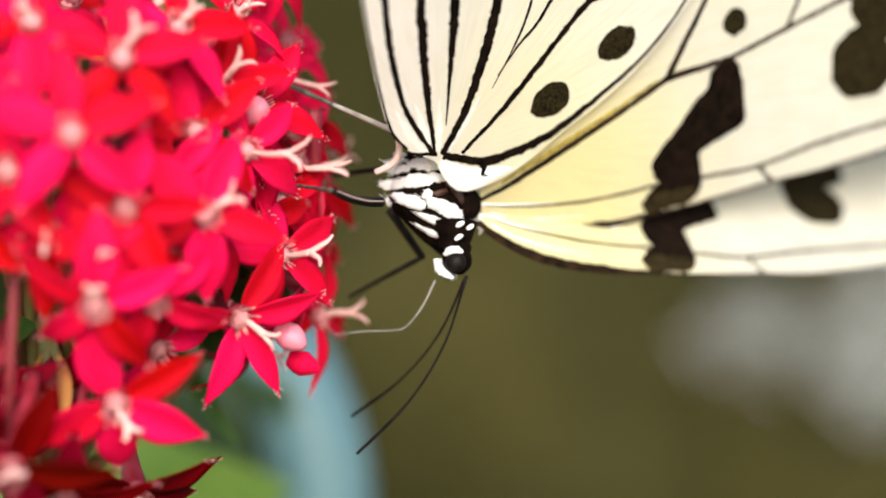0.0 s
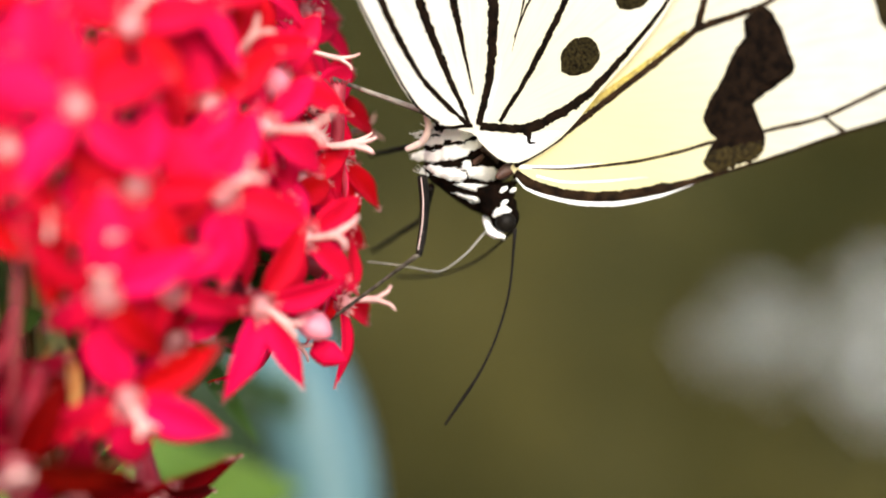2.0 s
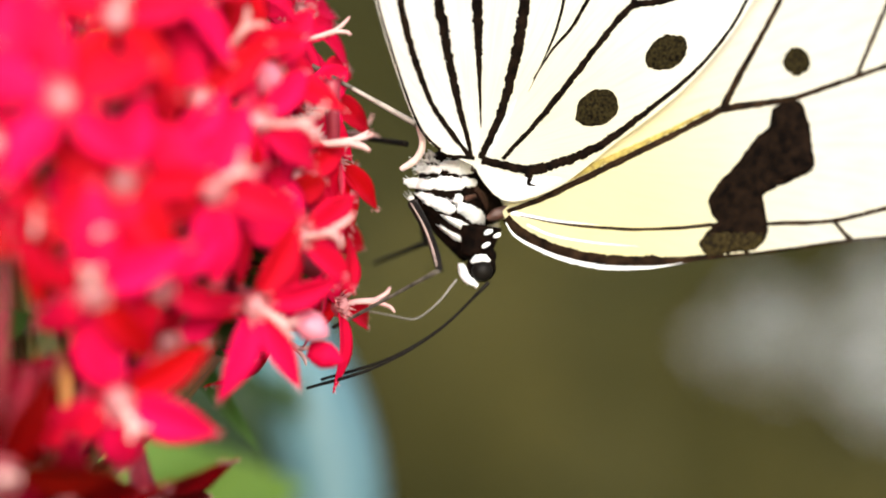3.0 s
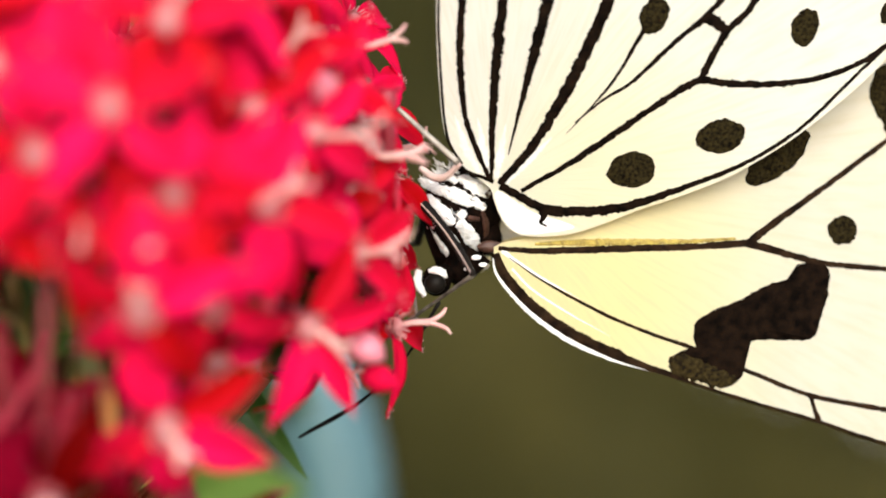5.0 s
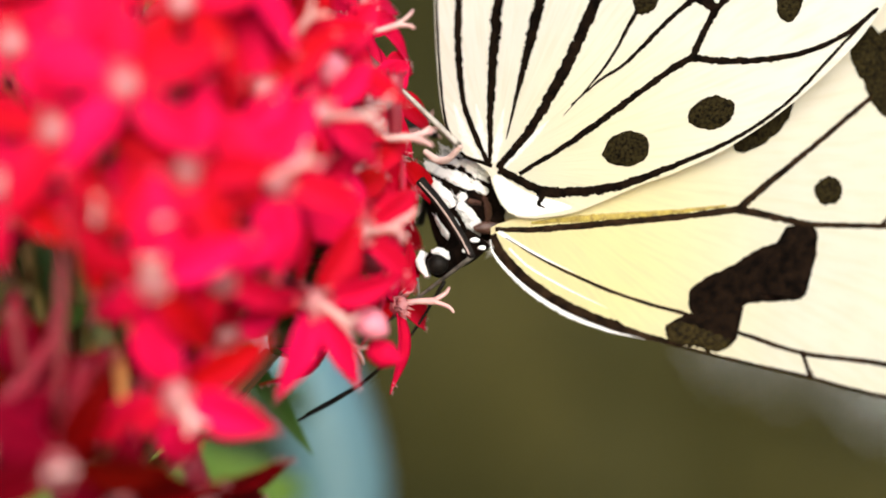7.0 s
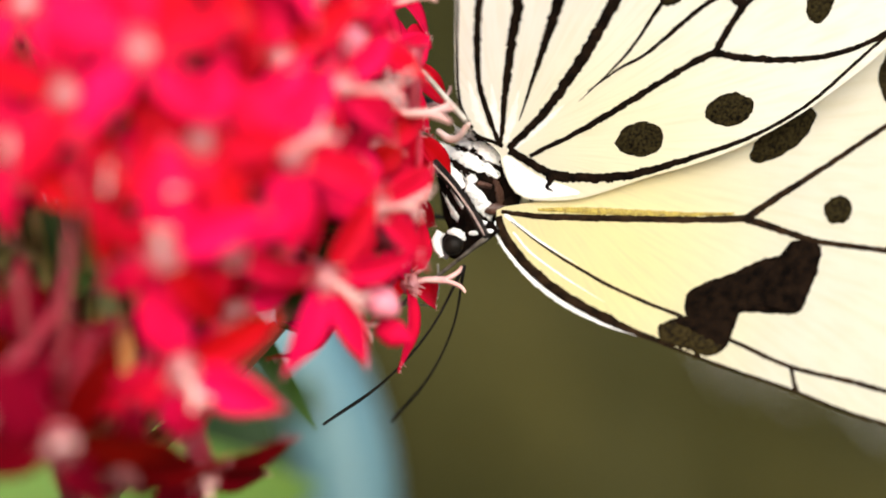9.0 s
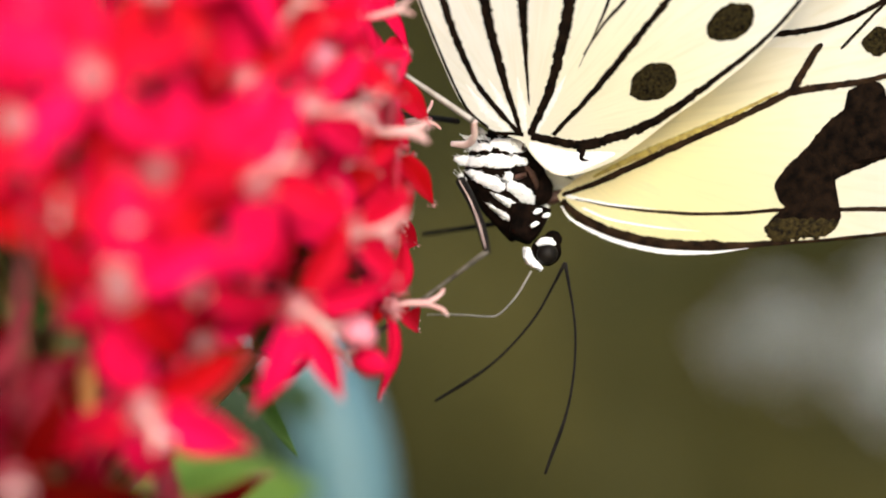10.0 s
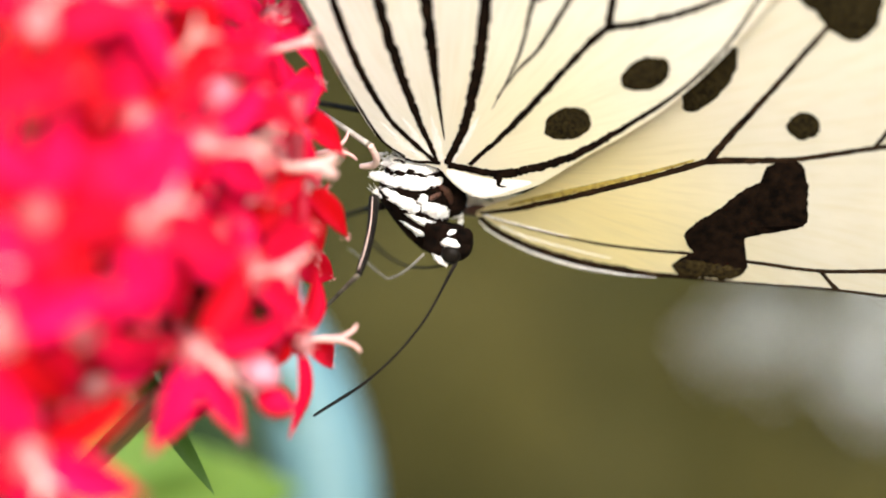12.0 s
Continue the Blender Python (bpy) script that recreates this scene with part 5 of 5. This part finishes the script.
    walk(MOVING["hind_femur"], rows_of([
        (0, -4.41, -0.52, 0.93, 144.9, -59.0, -168.2),
        (0.5, -4.27, -0.95, 0.66, 142.0, -53.6, -160.0),
        (1, -4.39, -0.73, 0.76, 158.0, -53.7, -164.8),
        (1.5, -4.38, -0.27, 1.24, 142.3, -57.8, -172.8),
        (2, -4.72, 0.61, 1.36, 170.2, -64.0, 162.9),
        (2.5, -4.79, 0.81, 1.27, 167.0, -54.2, 166.2),
        (3, -4.92, 0.53, 1.39, 165.1, -46.0, 172.8),
        (5, -4.92, 0.12, 1.10, 151.3, -86.4, 166.1),
        (5.5, -4.87, -0.02, 1.00, 148.3, -85.6, 171.8),
        (6, -4.86, -0.17, 0.99, 126.3, -84.7, -163.8),
        (6.5, -4.75, -0.33, 0.95, 115.5, -82.4, -157.6),
        (8.5, -4.60, -0.59, 0.90, 111.1, -83.7, -149.7),
        (9, -4.45, -0.76, 0.93, 111.9, -76.1, -154.8),
        (9.5, -4.54, -0.92, 0.74, 101.2, -76.2, -141.9),
        (10, -4.86, 0.29, 1.45, 132.7, -69.2, 171.3),
        (10.5, -5.17, 1.39, 1.38, -169.3, -73.2, 116.3),
        (11, -5.10, 1.56, 1.48, 163.4, -51.5, 156.6),
        (11.5, -5.17, 1.86, 1.21, 163.3, -53.3, 146.3),
        (12, -5.24, 1.36, 1.50, 140.5, -49.3, 161.2),
    ]))
    walk(MOVING["hind_tibia"], rows_of([
        (0, -1.68, -1.95, 2.36, -155.6, 34.8, -176.9),
        (0.5, -1.53, -2.18, 2.25, -160.6, 36.4, -177.6),
        (1, -1.61, -1.29, 2.62, -157.1, 34.2, -176.1),
        (1.5, -1.86, -2.05, 2.68, -147.5, 28.2, -166.8),
        (2, -2.01, -0.84, 2.83, -134.8, 28.2, -166.9),
        (2.5, -2.37, -0.58, 3.21, -142.0, 31.5, -171.9),
        (3, -2.68, -0.64, 3.68, -152.3, 35.1, -178.2),
        (5, -2.42, -2.17, 1.29, -175.1, 47.0, 179.7),
        (5.5, -2.28, -2.20, 1.22, -174.3, 47.0, -177.7),
        (6, -2.17, -2.24, 1.18, -174.3, 45.3, 179.9),
        (6.5, -2.24, -2.62, 1.14, -170.8, 46.1, -179.8),
        (8.5, -1.95, -2.72, 1.03, -170.7, 46.3, -173.4),
        (9, -2.00, -3.09, 1.23, -167.6, 44.2, -172.0),
        (9.5, -1.97, -3.14, 0.89, -176.8, 42.9, -177.1),
        (10, -3.11, -2.50, 2.27, -171.5, 32.8, -179.1),
        (10.5, -3.19, -1.19, 2.35, -152.1, 35.5, -171.4),
        (11, -3.14, -0.35, 3.50, -126.0, 36.5, -159.7),
        (11.5, -3.55, -0.40, 3.16, -130.5, 35.7, -157.2),
        (12, -4.05, -1.32, 3.21, -116.3, 30.4, -168.8),
    ]))
    walk(MOVING["mid_femur"], rows_of([
        (0, -5.07, -0.76, -1.08, 111.6, 49.2, -178.7),
        (0.5, -4.88, -1.05, -1.33, 102.7, 46.3, 179.8),
        (1, -4.99, -0.93, -1.14, 105.1, 50.7, -179.2),
        (1.5, -4.76, -0.78, -1.04, -39.9, 38.6, 9.5),
        (2, -5.01, -0.16, -0.74, -51.2, 40.0, -2.6),
        (2.5, -5.19, 0.11, -0.73, -47.9, 11.5, -0.8),
        (3, -5.18, 0.02, -1.01, -46.6, 1.7, -2.0),
        (5, -5.10, -0.20, -0.97, -14.5, -34.9, -0.6),
        (5.5, -4.97, -0.35, -0.87, -10.3, -34.2, 2.0),
        (6, -4.99, -0.42, -1.02, -13.0, -35.4, 0.3),
        (6.5, -4.99, -0.56, -1.08, -10.2, -35.5, 1.1),
        (8.5, -4.63, -0.82, -1.06, -16.9, -36.0, 7.3),
        (9, -4.56, -0.96, -1.26, -13.2, -39.4, 8.5),
        (9.5, -4.70, -0.98, -1.48, -12.8, -34.9, 4.5),
        (10, -5.30, -0.13, -1.06, -41.7, 3.0, -1.1),
        (10.5, -5.46, 0.60, -0.49, -44.2, 15.0, -6.4),
        (11, -5.29, 0.42, -0.68, -57.6, 22.1, -4.3),
        (11.5, -5.33, 0.66, -0.69, -64.3, 19.8, -5.6),
        (12, -5.22, 0.42, -0.62, -55.7, 30.0, -8.6),
    ]))
    walk(MOVING["mid_tibia"], rows_of([
        (0, -6.73, -6.83, 0.48, -123.2, 49.2, -178.7),
        (0.5, -5.93, -7.37, -0.34, -129.9, 48.1, 179.3),
        (1, -6.21, -7.21, -0.07, -125.8, 43.7, -177.7),
        (1.5, -7.14, -5.39, -4.94, -9.2, 85.5, -26.5),
        (2, -7.85, -5.08, -3.86, -60.6, 78.4, -97.1),
        (2.5, -6.12, -4.69, -4.99, -41.2, 79.1, -79.2),
        (3, -5.48, -4.69, -5.46, -7.2, 83.0, -49.3),
        (5, -1.53, -1.86, -6.12, 34.0, 54.5, -2.3),
        (5.5, -1.35, -1.38, -6.15, 23.2, 52.1, 0.6),
        (6, -1.31, -1.86, -6.17, 30.3, 51.9, 3.0),
        (6.5, -1.26, -1.64, -6.27, 34.0, 51.3, 6.1),
        (8.5, -0.77, -2.23, -6.07, 29.8, 50.3, 11.8),
        (9, -0.38, -1.84, -6.13, 34.9, 47.1, 15.0),
        (9.5, -0.98, -2.12, -6.67, 31.9, 53.9, 18.6),
        (10, -5.64, -4.43, -5.89, -7.1, 75.5, -12.3),
        (10.5, -7.15, -3.76, -4.98, -9.4, 60.4, -30.2),
        (11, -7.00, -4.94, -3.90, -19.3, 58.0, -31.9),
        (11.5, -6.85, -5.06, -3.34, -12.0, 56.7, -39.7),
        (12, -7.83, -4.60, -3.79, 2.1, 63.1, -34.3),
    ]))
    walk(MOVING["fore_femur"], rows_of([
        (0, -5.29, 3.07, -1.49, 32.0, -4.8, 5.3),
        (0.5, -5.28, 2.78, -1.40, 36.5, -5.5, 7.8),
        (1, -5.30, 2.91, -1.43, 13.4, -6.5, 7.0),
        (1.5, -5.33, 2.95, -1.89, 31.0, -0.1, 11.7),
        (2, -5.29, 3.43, -2.16, 39.8, 53.5, -8.6),
        (2.5, -5.12, 3.71, -2.16, 49.5, 37.5, -6.9),
        (3, -4.78, 3.73, -2.02, 55.6, 14.8, -3.2),
        (5, -4.49, 3.58, -1.50, 54.7, 16.3, -1.4),
        (5.5, -4.56, 3.46, -1.38, 55.2, 15.1, 1.3),
        (6, -4.56, 3.40, -1.39, 60.2, 17.2, 1.7),
        (6.5, -4.63, 3.28, -1.35, 60.5, 15.0, 3.6),
        (8.5, -4.68, 3.03, -1.30, 59.2, 13.8, 9.6),
        (9, -4.73, 2.90, -1.38, 48.9, -10.0, 10.7),
        (9.5, -4.77, 2.88, -1.45, 49.3, -18.3, 7.0),
        (10, -4.82, 3.63, -1.89, 41.0, -22.0, 0.2),
        (10.5, -4.96, 4.10, -2.03, 22.9, 45.4, -17.9),
        (11, -5.23, 3.77, -2.62, -54.7, 66.2, -118.6),
        (11.5, -5.25, 3.87, -2.84, -58.5, 53.4, -138.7),
        (12, -5.07, 3.90, -2.28, -62.6, 65.9, -137.6),
    ]))
    walk(MOVING["fore_tibia"], rows_of([
        (0, -5.19, 5.49, -5.33, 127.4, 86.2, 107.4),
        (0.5, -5.30, 5.50, -5.03, 120.0, 81.7, 94.1),
        (1, -4.93, 4.01, -5.81, 146.8, 83.3, 131.3),
        (1.5, -5.80, 5.24, -5.78, -76.6, 87.2, -71.2),
        (2, -7.63, 6.72, -4.23, -75.0, 76.5, -117.0),
        (2.5, -6.48, 7.36, -4.50, -33.6, 79.3, -86.9),
        (3, -5.23, 7.50, -4.50, -72.0, 83.7, -125.8),
        (5, -5.14, 7.30, -4.02, 65.5, 80.5, -5.9),
        (5.5, -5.31, 7.17, -3.88, 68.2, 74.1, -1.1),
        (6, -5.34, 7.31, -3.55, 80.2, 80.5, 9.5),
        (6.5, -5.45, 7.19, -3.51, 86.6, 79.6, 16.9),
        (8.5, -5.87, 6.78, -3.55, 83.5, 79.8, 21.9),
        (9, -4.85, 6.35, -4.32, -158.7, 85.3, 144.9),
        (9.5, -4.27, 6.41, -4.25, -150.3, 76.7, 159.1),
        (10, -3.55, 6.61, -5.06, -133.8, 75.2, -169.9),
        (10.5, -7.24, 6.70, -4.96, -73.2, 64.8, -148.0),
        (11, -7.33, 7.65, -3.68, -65.9, 60.5, -134.7),
        (11.5, -6.37, 8.03, -4.25, -52.6, 62.1, -117.5),
        (12, -6.38, 8.16, -3.14, -53.9, 70.5, -122.4),
    ]))
    walk(MOVING["far_leg"], rows_of([
        (0, -4.58, 3.45, 1.51, -130.9, 62.6, 178.5),
        (0.5, -4.57, 2.97, 1.54, -141.6, 63.5, 171.6),
        (1, -4.70, 3.22, 1.34, -127.7, 55.7, 179.4),
        (1.5, -4.82, 3.74, 1.50, -114.2, 58.4, -163.7),
        (2, -4.84, 4.60, 0.85, -98.2, 54.4, -156.9),
        (2.5, -3.24, 5.08, 2.14, -120.5, 51.8, -164.6),
        (3, -3.70, 4.63, 2.72, -127.0, 54.4, -174.5),
        (5, -4.28, 4.13, 2.34, -115.5, 57.2, -179.9),
        (5.5, -4.27, 4.01, 2.25, -120.0, 59.1, -177.2),
        (6, -4.34, 3.81, 2.48, -118.2, 54.9, 179.4),
        (6.5, -4.29, 3.63, 2.48, -123.9, 59.6, 178.5),
        (8.5, -4.73, 3.38, 2.25, -122.0, 59.0, -174.8),
        (9, -4.76, 3.15, 2.75, -130.0, 55.3, -173.7),
        (9.5, -4.41, 2.96, 2.62, -130.1, 57.5, 178.6),
        (10, -3.70, 4.35, 2.79, -128.9, 55.0, -176.8),
        (10.5, -3.86, 5.42, 1.13, -106.9, 50.2, -163.7),
        (11, -3.29, 6.34, 2.48, -108.2, 65.9, -119.9),
        (11.5, -3.59, 6.89, 2.36, -104.1, 64.2, -107.0),
        (12, -4.13, 6.37, 4.24, -105.2, 49.9, -158.2),
    ]))
    walk(MOVING["antenna_a"], rows_of([
        (0, -2.60, 0.83, -8.30, 7.6, 61.0, 12.3),
        (0.5, -2.51, 1.05, -8.31, 19.6, 64.5, 26.4),
        (1, -2.52, 0.96, -8.48, 14.5, 67.3, 21.1),
        (1.5, -2.14, 0.92, -7.91, -5.0, 55.9, 7.5),
        (2, -2.27, 0.62, -7.69, -20.9, 56.9, -10.8),
        (2.5, -3.17, 0.37, -8.07, -77.4, 79.0, -75.7),
        (3, -2.62, 0.43, -8.17, -41.5, 82.1, -43.1),
        (5, -3.76, 0.58, -8.00, 15.9, 46.3, -2.0),
        (5.5, -3.48, 0.60, -7.85, 7.7, 46.7, 0.7),
        (6, -3.55, 0.63, -7.85, 12.8, 45.6, 2.7),
        (6.5, -3.33, 0.67, -7.75, 14.3, 45.1, 5.4),
        (8.5, -3.06, 0.81, -8.41, 16.5, 42.7, 11.1),
        (9, -2.29, 1.01, -7.95, 4.4, 37.3, 13.9),
        (9.5, -2.65, 1.03, -8.49, 22.6, 36.6, 14.3),
        (10, -0.82, 0.44, -8.95, -3.3, 28.0, -2.5),
        (10.5, -1.46, 0.39, -7.23, -21.3, 45.1, -17.8),
        (11, -1.57, 0.46, -7.68, -30.0, 46.1, -18.2),
        (11.5, -1.23, 0.63, -7.17, -37.2, 47.0, -25.3),
        (12, -1.71, 0.55, -7.13, -35.0, 60.4, -30.1),
    ]))
    walk(MOVING["antenna_b"], rows_of([
        (0, -2.72, 2.03, -8.25, 24.2, 68.3, 15.0),
        (0.5, -2.68, 2.23, -8.16, 79.3, 79.6, 60.9),
        (1, -2.65, 2.15, -8.40, 78.7, 83.0, 59.6),
        (1.5, -2.33, 2.10, -7.98, -125.3, 77.0, -155.9),
        (2, -2.36, 1.79, -7.95, -99.6, 69.8, -140.3),
        (2.5, -3.19, 1.54, -8.34, -76.6, 78.4, -111.1),
        (3, -2.56, 1.62, -8.31, -41.7, 82.2, -43.2),
        (5, -3.74, 1.78, -8.06, 12.0, 45.8, -2.0),
        (5.5, -3.52, 1.80, -7.91, -1.1, 46.9, 0.7),
        (6, -3.59, 1.83, -7.85, 2.0, 46.1, 2.7),
        (6.5, -3.39, 1.87, -7.72, 3.6, 45.3, 5.5),
        (8.5, -3.25, 1.99, -8.39, 27.7, 29.1, 10.3),
        (9, -2.51, 2.18, -7.89, 26.0, 20.4, 12.6),
        (9.5, -2.82, 2.21, -8.37, 19.3, 24.7, 12.4),
        (10, -0.72, 1.63, -9.06, 3.9, 64.9, -7.2),
        (10.5, -1.38, 1.54, -7.55, -45.3, 75.1, -88.2),
        (11, -1.64, 1.58, -8.13, -68.6, 67.8, -110.8),
        (11.5, -1.29, 1.72, -7.69, -58.2, 63.2, -112.5),
        (12, -1.73, 1.70, -7.48, -95.4, 49.5, -158.6),
    ]))
    walk(MOVING["proboscis"], rows_of([
        (0, -4.71, 0.98, -7.51, 129.7, 86.1, 114.7),
        (0.5, -4.25, 1.09, -7.60, -165.5, 72.1, 161.7),
        (1, -4.22, 1.07, -7.72, 155.1, 78.9, 158.0),
        (1.5, -4.08, 0.97, -6.88, -148.3, 65.4, -162.1),
        (2, -4.03, 1.02, -6.66, -143.8, 62.9, -150.2),
        (2.5, -4.74, 1.00, -6.72, -74.2, 78.5, -110.2),
        (3, -4.54, 0.99, -7.13, -125.2, 79.8, -151.5),
        (5, -5.41, 1.02, -7.62, 54.1, 48.4, -2.1),
        (5.5, -5.22, 0.95, -7.60, 55.5, 48.0, 0.7),
        (6, -5.23, 0.99, -7.56, 58.7, 49.0, 2.9),
        (6.5, -5.17, 0.98, -7.64, 61.9, 48.9, 5.8),
        (8.5, -4.88, 0.90, -7.82, 61.2, 46.5, 11.4),
        (9, -4.14, 1.05, -7.99, 62.1, 45.0, 14.7),
        (9.5, -4.55, 1.06, -7.99, 67.0, 51.4, 17.8),
        (10, -3.15, 0.89, -8.63, -43.0, 86.9, -71.1),
        (10.5, -2.87, 1.06, -6.47, -74.8, 74.3, -111.8),
        (11, -4.01, 0.88, -7.23, -65.2, 68.2, -108.1),
        (11.5, -3.13, 1.18, -6.65, -64.8, 62.6, -115.3),
        (12, -3.58, 1.29, -5.92, -96.2, 59.3, -148.9),
    ]))


motions()
